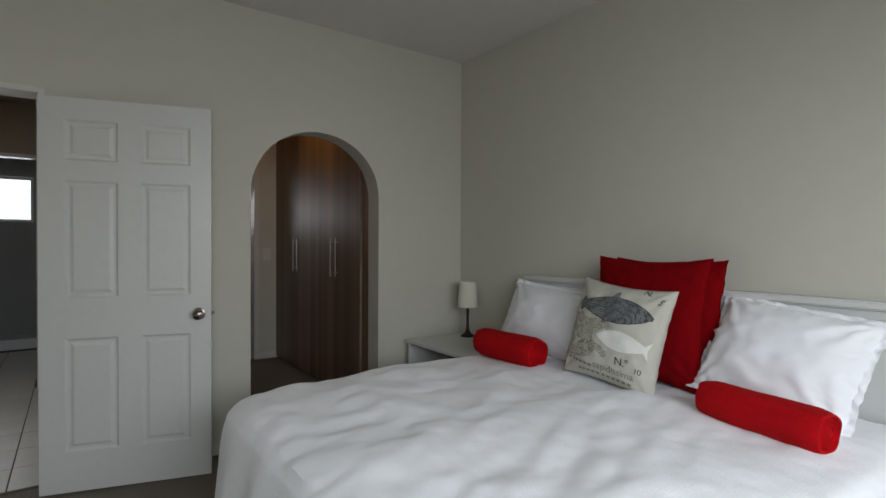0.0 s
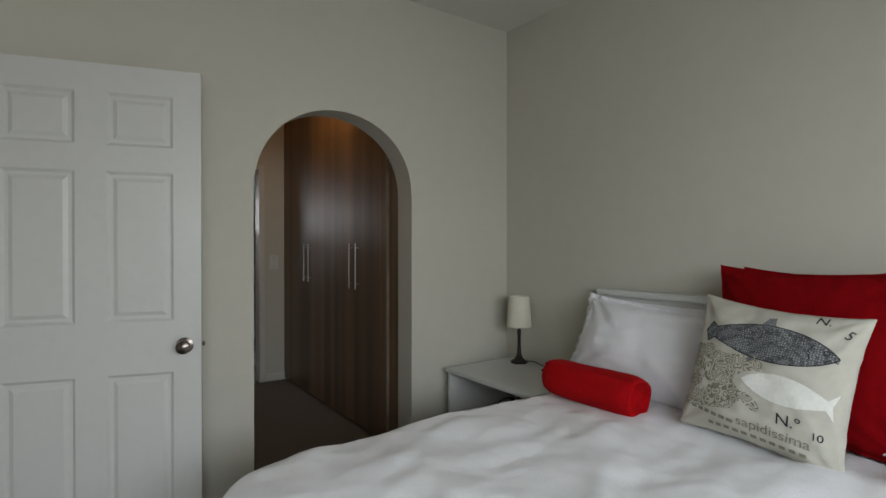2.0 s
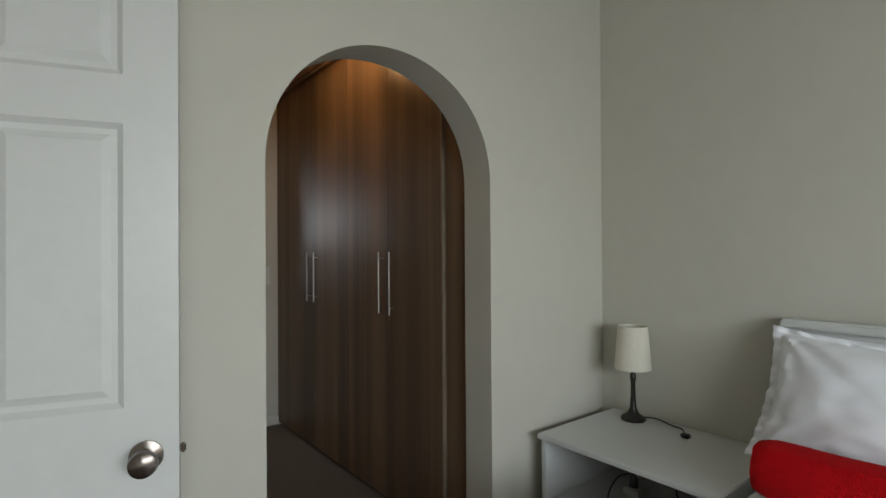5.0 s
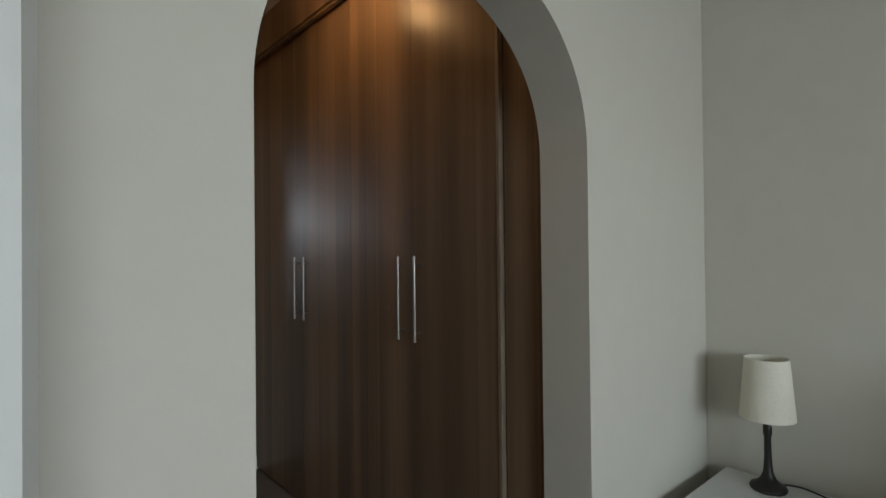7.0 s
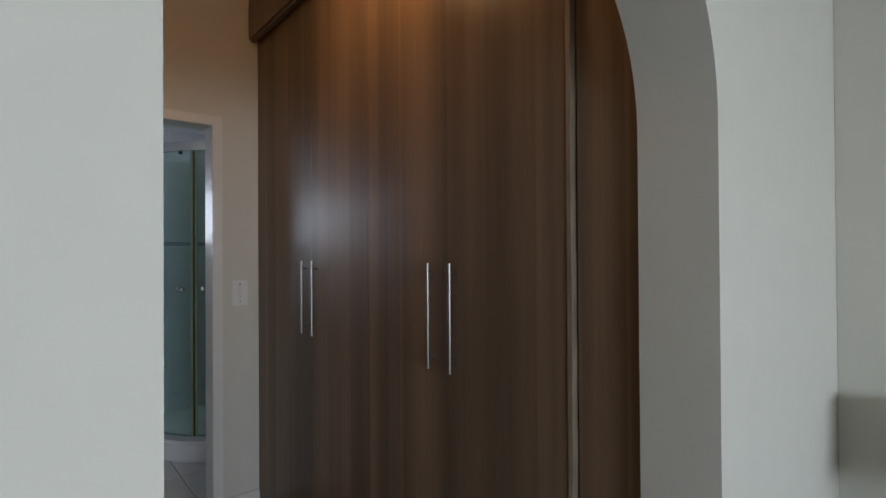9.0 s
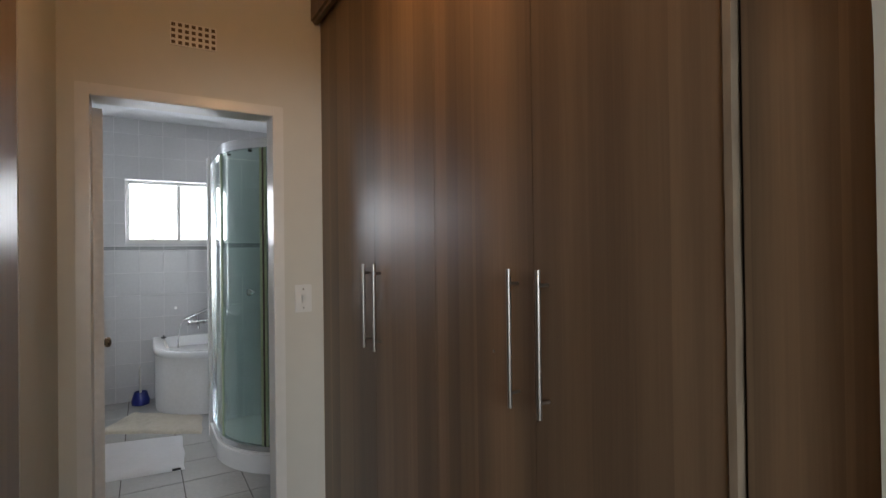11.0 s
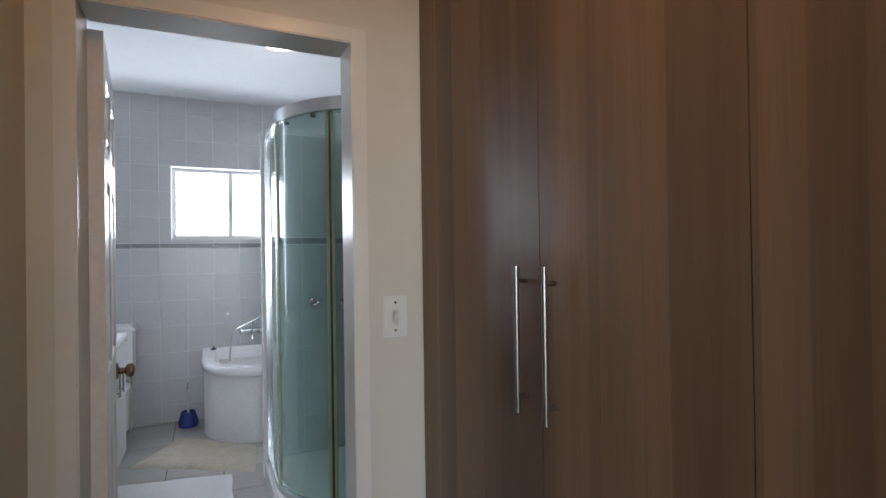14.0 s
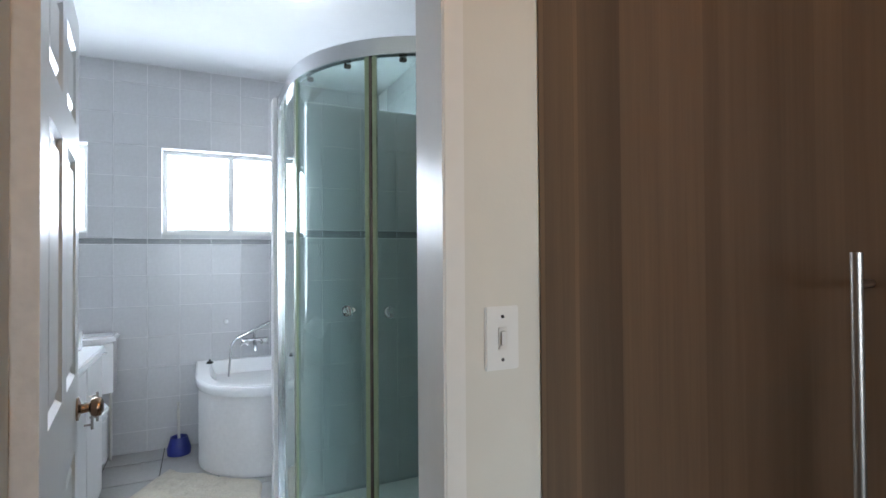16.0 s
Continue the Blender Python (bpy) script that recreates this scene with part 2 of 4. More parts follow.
def add_box(bm, lo, hi, bevel=0.0, seg=2):
    (x0, y0, z0), (x1, y1, z1) = lo, hi
    one = bmesh.new() if bevel else bm
    quad_box(one, [(x0, y0, z0), (x1, y0, z0), (x1, y1, z0), (x0, y1, z0), (x0, y0, z1), (x1, y0, z1), (x1, y1, z1), (x0, y1, z1)])
    if bevel:
        bmesh.ops.bevel(one, geom=one.edges[:], offset=bevel, segments=seg, affect="EDGES", clamp_overlap=True)
        me = bpy.data.meshes.new("tmp")
        one.to_mesh(me)
        one.free()
        bm.from_mesh(me)
        bpy.data.meshes.remove(me)


def box(lo, hi, bevel=0.0, seg=2):
    bm = bmesh.new()
    add_box(bm, lo, hi, bevel, seg)
    return bm


def lathe(profile, steps=32, centre=(0, 0, 0), axis="z"):
    """Turns (radius, height) pairs about an axis."""
    bm = bmesh.new()
    rings = []
    for r, h in profile:
        ring = []
        for k in range(steps):
            a = 2 * math.pi * k / steps
            p = {"z": (r * math.cos(a), r * math.sin(a), h), "y": (r * math.cos(a), h, r * math.sin(a)), "x": (h, r * math.cos(a), r * math.sin(a))}[axis]
            ring.append(bm.verts.new(Vector(p) + Vector(centre)))
        rings.append(ring)
    for a, b in zip(rings, rings[1:]):
        for k in range(steps):
            bm.faces.new((a[k], a[(k + 1) % steps], b[(k + 1) % steps], b[k]))
    bm.faces.new(rings[0][::-1])
    bm.faces.new(rings[-1])
    bmesh.ops.recalc_face_normals(bm, faces=bm.faces[:])
    return bm


def tube(points, radius, steps=10):
    """A round bar along points."""
    bm = bmesh.new()
    pts = [Vector(p) for p in points]
    rings = []
    for i, p in enumerate(pts):
        d = (pts[min(i + 1, len(pts) - 1)] - pts[max(i - 1, 0)]).normalized()
        q = d.to_track_quat("Z", "Y")
        rings.append([bm.verts.new(p + q @ Vector((radius * math.cos(2 * math.pi * k / steps), radius * math.sin(2 * math.pi * k / steps), 0))) for k in range(steps)])
    for a, b in zip(rings, rings[1:]):
        for k in range(steps):
            bm.faces.new((a[k], a[(k + 1) % steps], b[(k + 1) % steps], b[k]))
    bm.faces.new(rings[0][::-1])
    bm.faces.new(rings[-1])
    bmesh.ops.recalc_face_normals(bm, faces=bm.faces[:])
    return bm


def prism(outline, z0, z1, bevel=0.0):
    """An upright prism on a closed outline of (x, y)."""
    bm = bmesh.new()
    low = [bm.verts.new((x, y, z0)) for x, y in outline]
    face = bm.faces.new(low)
    up = bmesh.ops.extrude_face_region(bm, geom=[face])
    bmesh.ops.translate(bm, verts=[v for v in up["geom"] if isinstance(v, bmesh.types.BMVert)], vec=(0, 0, z1 - z0))
    bmesh.ops.recalc_face_normals(bm, faces=bm.faces[:])
    if bevel:
        bmesh.ops.bevel(bm, geom=[e for e in bm.edges if all(abs(v.co.z - z1) < 1e-6 for v in e.verts)], offset=bevel, segments=3, affect="EDGES")
    return bm


def spline(points, steps=8):
    """A smooth curve through points."""
    pts = [Vector(p) for p in points]
    out = []
    for i in range(len(pts) - 1):
        a, b, c, d = pts[max(i - 1, 0)], pts[i], pts[i + 1], pts[min(i + 2, len(pts) - 1)]
        for k in range(steps):
            t = k / steps
            out.append(0.5 * (2 * b + (c - a) * t + (2 * a - 5 * b + 4 * c - d) * t * t + (3 * b - a - 3 * c + d) * t ** 3))
    return out + [pts[-1]]


def mesh_of(name, bm, mat, smooth=False):
    me = bpy.data.meshes.new(name)
    bm.to_mesh(me)
    bm.free()
    me.materials.append(mat)
    if smooth:
        me.polygons.foreach_set("use_smooth", [True] * len(me.polygons))
        me.set_sharp_from_angle(angle=radians(38))
    return me


def part(name, bm, mat, parent=None, label="", smooth=False):
    ob = new(name, mesh_of(name, bm, mat, smooth))
    if parent is not None:
        ob.parent = parent
    if label:
        ob["label"] = label
    return ob


def thing(name, place, label, category, group="", rz=0.0):
    ob = new(name)
    ob.empty_display_size = 0.1
    ob.matrix_world = pose(*place, 0, 0, rz)
    return tagged(ob, label, category, group)


def structure(name, bm, mat, label, category="wall", smooth=False):
    return tagged(part(name, bm, mat, None, "", smooth), label, category, "", "structure")


# ---- the shell ----
XH = 0.062          # headboard wall
CEILZ = 2.77
ARCH0, ARCH1, SPRING, APEX = -1.614, -0.70, 1.60, 2.05
DOOR0, DOOR1, DOORTOP = -3.46, -2.636, 2.085
WALLB = 0.16        # back of the arch wall
YB0, YB1 = 2.44, 2.56
BD0, BD1, BDTOP = -1.695, -0.865, 2.095
YR = 5.60           # bathroom window wall


def columns(bm, cols, y0, y1):
    """Solid wall from columns (x0, x1, bottom at x0, bottom at x1, top)."""
    for x0, x1, b0, b1, top in cols:
        quad_box(bm, [(x0, y0, b0), (x1, y0, b1), (x1, y1, b1), (x0, y1, b0), (x0, y0, top), (x1, y0, top), (x1, y1, top), (x0, y1, top)])


cols = [(-4.05, DOOR0, 0, 0, CEILZ), (DOOR0, DOOR1, DOORTOP, DOORTOP, CEILZ), (DOOR1, ARCH0, 0, 0, CEILZ), (ARCH1, XH + 0.15, 0, 0, CEILZ)]
mid, half, steps = (ARCH0 + ARCH1) / 2, (ARCH1 - ARCH0) / 2, 72
edge = [(mid - half * math.cos(math.pi * k / steps), SPRING + (APEX - SPRING) * math.sin(math.pi * k / steps) ** (0.96 if k < steps / 2 else 0.90)) for k in range(steps + 1)]
cols += [(a[0], b[0], a[1], b[1], CEILZ) for a, b in zip(edge, edge[1:])]
bm = bmesh.new()
columns(bm, cols, 0, WALLB)
bmesh.ops.remove_doubles(bm, verts=bm.verts[:], dist=1e-5)
structure("wall_north", bm, PAINT, "off-white plastered wall with an arched opening and a doorway")
structure("wall_east", box((XH, -4.45, 0), (XH + 0.15, -0.001, CEILZ)), PAINT, "plain off-white plastered wall behind the bed")
bm = box((-4.2, -4.45, 0), (-3.3, -4.3, CEILZ))
add_box(bm, (-0.7, -4.45, 0), (XH, -4.3, CEILZ))
add_box(bm, (-3.3, -4.45, 0), (-0.7, -4.3, 0.85))
add_box(bm, (-3.3, -4.45, 2.15), (-0.7, -4.3, CEILZ))
structure("wall_south", bm, PAINT, "off-white plastered wall with a wide window")
structure("wall_west", box((-4.2, -4.3, 0), (-4.05, WALLB, CEILZ)), PAINT, "plain off-white plastered side wall")
structure("ceiling", box((-4.2, -4.45, CEILZ), (XH + 0.15, WALLB, CEILZ + 0.1)), CEIL, "flat off-white painted ceiling", "ceiling")
structure("floor", box((-4.2, -4.45, -0.1), (XH + 0.15, 0.08, 0)), CARPET, "brown carpet on the bedroom floor", "floor")
structure("floor_passage", box((-2.45, 0.08, -0.1), (0.15, 2.50, 0)), CARPET, "brown carpet in the dressing passage", "floor")
structure("ceiling_passage", box((-2.45, WALLB, CEILZ), (0.15, YB1, CEILZ + 0.1)), CEIL, "off-white painted ceiling of the dressing passage", "ceiling")
structure("wall_passage_east", box((0.0, WALLB, 0), (0.15, YB0, CEILZ)), PAINT, "off-white wall behind the fitted wardrobe")
bm = box((-2.45, 1.72, 0), (-1.755, YB0, CEILZ))
add_box(bm, (-2.45, WALLB, 0), (-2.36, 1.72, CEILZ))
structure("wall_passage_west", bm, PAINT, "off-white return wall beside the bathroom door")
# wall between passage and bathroom
bm = bmesh.new()
columns(bm, [(-2.79, BD0, 0, 0, CEILZ), (BD0, BD1, BDTOP, BDTOP, CEILZ), (BD1, 0.15, 0, 0, CEILZ)], YB0, YB1)
structure("wall_bathroom", bm, PAINT, "off-white wall with the bathroom doorway")

# bathroom shell: rear wall with two window openings
W0, W1, WZ0, WZ1 = -1.606, -0.65, 1.512, 2.113
V0, V1 = -2.72, -2.045
bm = bmesh.new()
for x0, x1 in ((-3.0, V0), (V1, W0), (W1, 0.2)):
    add_box(bm, (x0, YR, 0), (x1, YR + 0.22, CEILZ))
for x0, x1 in ((V0, V1), (W0, W1)):
    add_box(bm, (x0, YR, 0), (x1, YR + 0.22, WZ0))
    add_box(bm, (x0, YR, WZ1), (x1, YR + 0.22, CEILZ))
wall_bath_rear = structure("wall_bath_rear", bm, GROUT, "tiled bathroom wall with two small windows")
wall_bath_east = structure("wall_bath_east", box((0.0, YB1, 0), (0.15, YR, CEILZ)), GROUT, "pale grey tiled bathroom side wall")
wall_bath_west = structure("wall_bath_west", box((-2.79, YB1, 0), (-2.75, YR, CEILZ)), GROUT, "pale grey tiled bathroom side wall")
structure("ceiling_bath", box((-2.79, YB1, 2.695), (0.15, YR, 2.795)), CEIL_BATH, "smooth white bathroom ceiling", "ceiling")
floor_bath = structure("floor_bath", box((-2.79, 2.50, -0.1), (0.15, YR, -0.004)), FLOORGROUT, "grey tiled bathroom floor with dark joints", "floor")

# hall behind the bedroom door and the room past it
bm = box((-4.2, 0.08, -0.1), (-2.792, 5.1, -0.004))
add_box(bm, (-2.792, 0.08, -0.1), (-2.452, 2.43, -0.004))
floor_hall = structure("floor_hall", bm, FLOORGROUT, "pale tiled hall floor with dark joints", "floor")
# hall ceiling and walls: the shade is in their colour
structure("ceiling_hall", box((-4.2, WALLB, 2.60), (-2.60, 4.9, 2.7)), HALL_WARM_SHADE, "shaded hall ceiling", "ceiling")
structure("wall_hall_east", box((-2.60, WALLB, 0), (-2.452, 2.44, 2.7)), HALL_WARM_SHADE, "shaded beige hall wall")
structure("wall_hall_far_east", box((-2.802, 3.07, 0), (-2.792, 4.9, 2.6)), HALL_FAR_SHADE, "shaded grey wall")
structure("wall_hall_west", box((-4.35, WALLB, 0), (-4.2, 5.1, 2.6)), HALL_WARM_SHADE, "shaded beige hall wall")
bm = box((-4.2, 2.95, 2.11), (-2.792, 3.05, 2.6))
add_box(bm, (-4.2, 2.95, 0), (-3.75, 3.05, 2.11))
structure("wall_hall_inner", bm, HALL_WARM_SHADE, "hall wall above an inner doorway, coloured brown for warm dim light")
structure("trim_hall", box((-3.75, 2.935, 2.085), (-2.80, 3.06, 2.12), 0.004), TRIM, "white head of an inner door frame", "trim")
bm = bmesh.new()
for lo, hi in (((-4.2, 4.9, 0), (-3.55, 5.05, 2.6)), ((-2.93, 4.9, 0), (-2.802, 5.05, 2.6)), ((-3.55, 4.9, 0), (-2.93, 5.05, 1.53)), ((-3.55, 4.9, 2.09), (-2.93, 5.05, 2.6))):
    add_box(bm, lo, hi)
structure("wall_hall_far", bm, HALL_FAR_SHADE, "far wall with a small window, coloured dark grey for shade")
structure("step_hall", box((-4.2, 4.55, 0), (-2.804, 4.9, 0.12), 0.01), CERAMIC, "low white tiled ledge under the far wall", "ledge")


def baseboard(name, lo, hi):
    structure(name, box(lo, hi, 0.004), TRIM, "white painted timber skirting board", "skirting")


baseboard("baseboard", (-2.63, -0.014, 0), (ARCH0 - 0.002, 0.0, 0.075))
baseboard("baseboard", (ARCH1 + 0.002, -0.014, 0), (XH, 0.0, 0.075))
baseboard("baseboard", (XH - 0.014, -4.3, 0), (XH, -0.015, 0.075))
baseboard("baseboard", (BD1 + 0.003, YB0 - 0.014, 0), (-0.66, YB0, 0.075))
baseboard("baseboard", (-1.755, 1.72, 0), (-1.741, YB0 - 0.002, 0.075))


def door_frame(name, x0, x1, top, y0, y1, label, face=0.045, proud=0.012):
    """A frame round an opening: two jambs and a head."""
    ob = thing(name, (0, 0, 0), label, "door frame")
    ob["kind"] = "structure"
    for a, b in ((x0, x0 + face), (x1 - face, x1)):
        part("jamb", box((a, y0 - proud, 0), (b, y1 + proud, top), 0.004), TRIM, ob)
    part("head", box((x0 + face, y0 - proud, top - face), (x1 - face, y1 + proud, top), 0.004), TRIM, ob)
    return ob


door_frame("door_frame_1", DOOR0, DOOR1, DOORTOP, 0, WALLB, "white painted door frame of the bedroom door", 0.028)
door_frame("door_frame_2", BD0, BD1, BDTOP, YB0, YB1, "white painted steel frame of the bathroom door", 0.05)


def door_leaf(name, w, h, label, knob_mat, two_faced, paint):
    """A six-panel leaf: hinge at the origin, width along x, faces at y = 0 and y = -0.04."""
    ob = thing(name, (0, 0, 0), label, "door")
    t = 0.044
    xs = [(0.14 * w, 0.44 * w), (0.57 * w, 0.87 * w)]
    zs = [(0.215, 0.80), (1.01, 1.612), (1.715, 1.925)]
    bm = bmesh.new()
    for a, b in ((0, xs[0][0]), (xs[0][1], xs[1][0]), (xs[1][1], w)):
        add_box(bm, (a, -t, 0.008), (b, 0, h))
    for a, b in xs:
        for lo, hi in ((0.008, zs[0][0]), (zs[0][1], zs[1][0]), (zs[1][1], zs[2][0]), (zs[2][1], h)):
            add_box(bm, (a, -t, lo), (b, 0, hi))
    bmesh.ops.remove_doubles(bm, verts=bm.verts[:], dist=1e-5)
    part("leaf", bm, paint, ob)
    for a, b in xs:
        for lo, hi in zs:
            bm = bmesh.new()
            for y_out, y_in in ((-t + 0.0005, -t + 0.011), (-0.0005, -0.011)):
                s = 0.012
                prof = [(0, y_out), (s, y_in), (s + 0.012, y_in), (s + 0.028, y_in + (y_out - y_in) * 0.75)]
                rings = [[bm.verts.new(p) for p in ((a + d, y, lo + d), (b - d, y, lo + d), (b - d, y, hi - d), (a + d, y, hi - d))] for d, y in prof]
                for p, q in zip(rings, rings[1:]):
                    for k in range(4):
                        bm.faces.new((p[k], p[(k + 1) % 4], q[(k + 1) % 4], q[k]))
                bm.faces.new(rings[-1])
            bmesh.ops.recalc_face_normals(bm, faces=bm.faces[:])
            part("panel", bm, paint, ob)
    for side in (-1, 1) if two_faced else (-1,):
        y = -t if side < 0 else 0
        prof = [(0.001, y), (0.033, y + side * 0.001), (0.033, y + side * 0.006), (0.014, y + side * 0.012), (0.012, y + side * 0.03), (0.024, y + side * 0.036), (0.029, y + side * 0.048), (0.026, y + side * 0.06), (0.014, y + side * 0.066), (0.001, y + side * 0.067)]
        part("knob", lathe(prof, 28, (w - 0.062, 0, 0.905), "y"), knob_mat, ob, "round metal door knob", True)
    part("latch", box((w, -0.027, 0.895), (w + 0.012, -0.013, 0.915), 0.003), PEWTER, ob, "small metal latch bolt")
    for z in (0.25, 1.05, 1.80):
        part("hinge", lathe([(0.004, z - 0.05), (0.005, z - 0.048), (0.005, z + 0.048), (0.004, z + 0.05)], 10, (-0.004, 0.003, 0)), STEEL, ob)
    return ob


door_1 = door_leaf("door_1", 0.798, 2.035, "white six-panel bedroom door standing wide open", PEWTER, False, GLOSS)
door_1.matrix_world = pose(-2.655, -0.012, 0, 0, 0, -16.0)
door_2 = door_leaf("door_2", 0.75, 2.03, "white six-panel bathroom door standing open", BRONZE, True, GLOSS_BATH_LIT)
part("edge", box((-0.0025, -0.0435, 0.01), (-0.0005, -0.0005, 2.028)), WORN, door_2, "worn beige hinge edge")
door_2.matrix_world = pose(-1.652, 2.585, 0, 0, 0, 96.0)


# ---- bedroom window behind the walk ----
def window(name, x0, x1, z0, z1, y, mullions, bars, label):
    """A steel window in a wall along x, with panes and cross bars."""
    ob = thing(name, (0, 0, 0), label, "window")
    ob["kind"] = "structure"
    f = 0.032
    for a, b, lo, hi in ((x0, x0 + f, z0, z1), (x1 - f, x1, z0, z1), (x0 + f, x1 - f, z0, z0 + f), (x0 + f, x1 - f, z1 - f, z1)):
        part("window_frame", box((a, y - 0.02, lo), (b, y + 0.02, hi), 0.003), GLOSS, ob)
    for m in mullions:
        part("mullion", box((m - 0.018, y - 0.02, z0 + f), (m + 0.018, y + 0.02, z1 - f), 0.003), GLOSS, ob)
    for a, b, n in bars:
        for k in range(1, n):
            z = z0 + f + (z1 - z0 - 2 * f) * k / n
            part("glazing_bar", box((a, y - 0.004, z - 0.004), (b, y + 0.012, z + 0.004)), BARGREY, ob)
    return ob


window("window_1", -3.3, -0.7, 0.85, 2.15, -4.38, (-2.45, -1.55), (), "wide white steel-framed bedroom window")
window_2 = window("window_2", W0, W1, WZ0, WZ1, YR + 0.10, (-1.150,), ((W0 + 0.03, -1.17, 4),), "small white louvred bathroom window in bright daylight")
window("window_3", V0, V1, WZ0, WZ1, YR + 0.10, (-2.38,), (), "small white bathroom window in bright daylight")
window("window_4", -3.55, -2.93, 1.53, 2.09, 4.98, (), (), "small frosted window of the far room")
part("catch", box((-1.43, YR + 0.05, WZ0 + 0.035), (-1.36, YR + 0.085, WZ0 + 0.05), 0.004), PEWTER, window_2, "small metal window catch")
part("window_sill", box((W0, YR - 0.006, WZ0 - 0.012), (W1, YR + 0.09, WZ0 + 0.004), 0.003), GLOSS, window_2)


HAZE = glow_material("bright_overcast_sky", (0.95, 0.98, 1.0), 1.1)
tagged(part("backdrop", box((-3.2, 6.3, 0.5), (0.6, 6.32, 4.0)), HAZE), "bright white daylight outside the bathroom", "backdrop", "", "structure")
tagged(part("backdrop", box((-4.4, 5.5, 0.8), (-2.6, 5.52, 3.2)), HAZE), "bright white daylight outside the far room", "backdrop", "", "structure")


# ---- fitted wardrobes ----
def bar_handle(parent, x, y, z0, z1, side):
    """A round steel bar on two posts; side -1 stands out towards -x."""
    h = part("handle", tube([(x + side * 0.029, y, z0), (x + side * 0.029, y, z1)], 0.006, 14), STEEL, parent, "brushed steel bar handle", True)
    for z in (z0 + 0.035, z1 - 0.035):
        part("post", tube([(x, y, z), (x + side * 0.029, y, z)], 0.0045, 8), STEEL, h, "", True)


XW = -0.675
ward = thing("wardrobe", (0, 0, 0), "tall dark wood-grain fitted wardrobe with steel bar handles", "wardrobe")
part("body", box((XW + 0.022, 0.175, 0.03), (-0.012, YB0 - 0.01, 2.60)), GAP_SHADE, ward)
part("kickboard", box((XW + 0.03, 0.360, 0.0), (XW + 0.05, YB0 - 0.01, 0.03)), WOOD, ward)
part("end_panel", box((XW + 0.012, 0.162, 0.0), (XW + 0.034, 0.338, 2.66), 0.002), WOOD, ward)
EDGEWOOD = material("worn_pale_edging", (0.22, 0.17, 0.12), 0.5, noise_scale=10, noise_amount=0.35, stretch=(1, 1, 0.25))
bm = bmesh.new()
for k in range(36):
    z0, z1 = 2.66 * k / 36, 2.66 * (k + 1) / 36
    w0, w1 = (0.004 * noise.noise((0, 0, z0 * 6)), 0.004 * noise.noise((0, 0, z1 * 6)))
    quad_box(bm, [(XW - 0.004, 0.344 + w0, z0), (XW + 0.02, 0.344 + w0, z0), (XW + 0.02, 0.357, z0), (XW - 0.004, 0.357, z0), (XW - 0.004, 0.344 + w1, z1), (XW + 0.02, 0.344 + w1, z1), (XW + 0.02, 0.357, z1), (XW - 0.004, 0.357, z1)])
bmesh.ops.remove_doubles(bm, verts=bm.verts[:], dist=1e-5)
part("edge_trim", bm, EDGEWOOD, ward, "worn pale edge strip")
seams = (0.360, 0.813, 1.277, 1.758, YB0 - 0.006)
handles = (0.766, 0.872, 1.705, 1.811)
for n, (a, b) in enumerate(zip(seams, seams[1:])):
    d = part("door", box((XW, a + 0.0007, 0.02), (XW + 0.019, b - 0.0007, 2.60), 0.0008), WOOD, ward)
    bar_handle(d, XW, handles[n], 1.006, 1.337, -1)
part("pelmet", box((XW - 0.052, 0.175, 2.53), (XW - 0.004, YB0 - 0.004, CEILZ - 0.003), 0.014, 4), WOOD, ward, "deep dark pelmet along the top")
part("lock", lathe([(0.001, 0), (0.004, 0.0005), (0.004, 0.003), (0.001, 0.0035)], 12, (XW - 0.0035, 0.972, 1.122), "x"), STEEL, ward)

XL = -1.757
ward2 = thing("wardrobe", (0, 0, 0), "second dark wood-grain fitted wardrobe across the passage", "wardrobe")
part("body", box((-2.35, 0.17, 0.03), (XL - 0.022, 1.715, CEILZ - 0.01)), GAP_SHADE, ward2)
part("kickboard", box((XL - 0.05, 0.17, 0), (XL - 0.03, 1.715, 0.03)), WOOD, ward2)
for a, b in ((0.17, 0.685), (0.685, 1.2), (1.2, 1.715)):
    part("door", box((XL - 0.019, a + 0.0015, 0.02), (XL, b - 0.0015, CEILZ - 0.02), 0.0012), WOOD, ward2)

lamp_p = thing("ceiling_light", (-0.975, 1.10, 2.77), "short warm pendant bulb in the passage", "ceiling light")
part("base", lathe([(0.10, -0.003), (0.11, -0.006), (0.11, -0.025), (0.10, -0.03)], 32), WHITEPLASTIC, lamp_p, "", True)
part("holder", lathe([(0.02, -0.031), (0.02, -0.115), (0.014, -0.12)], 20), WHITEPLASTIC, lamp_p, "", True)
part("bulb", lathe([(0.014, -0.121), (0.018, -0.14), (0.03, -0.16), (0.03, -0.175), (0.018, -0.19), (0.002, -0.194)], 20), LITWARM, lamp_p, "glowing warm bulb", True)

vent = thing("air_vent", (-1.255, YB0, 2.365), "cream air brick with square holes in the wall", "vent")
bm = bmesh.new()
nx, nz, w, h, hole = 7, 4, 0.190, 0.105, 0.016
px, pz = w / nx, h / nz
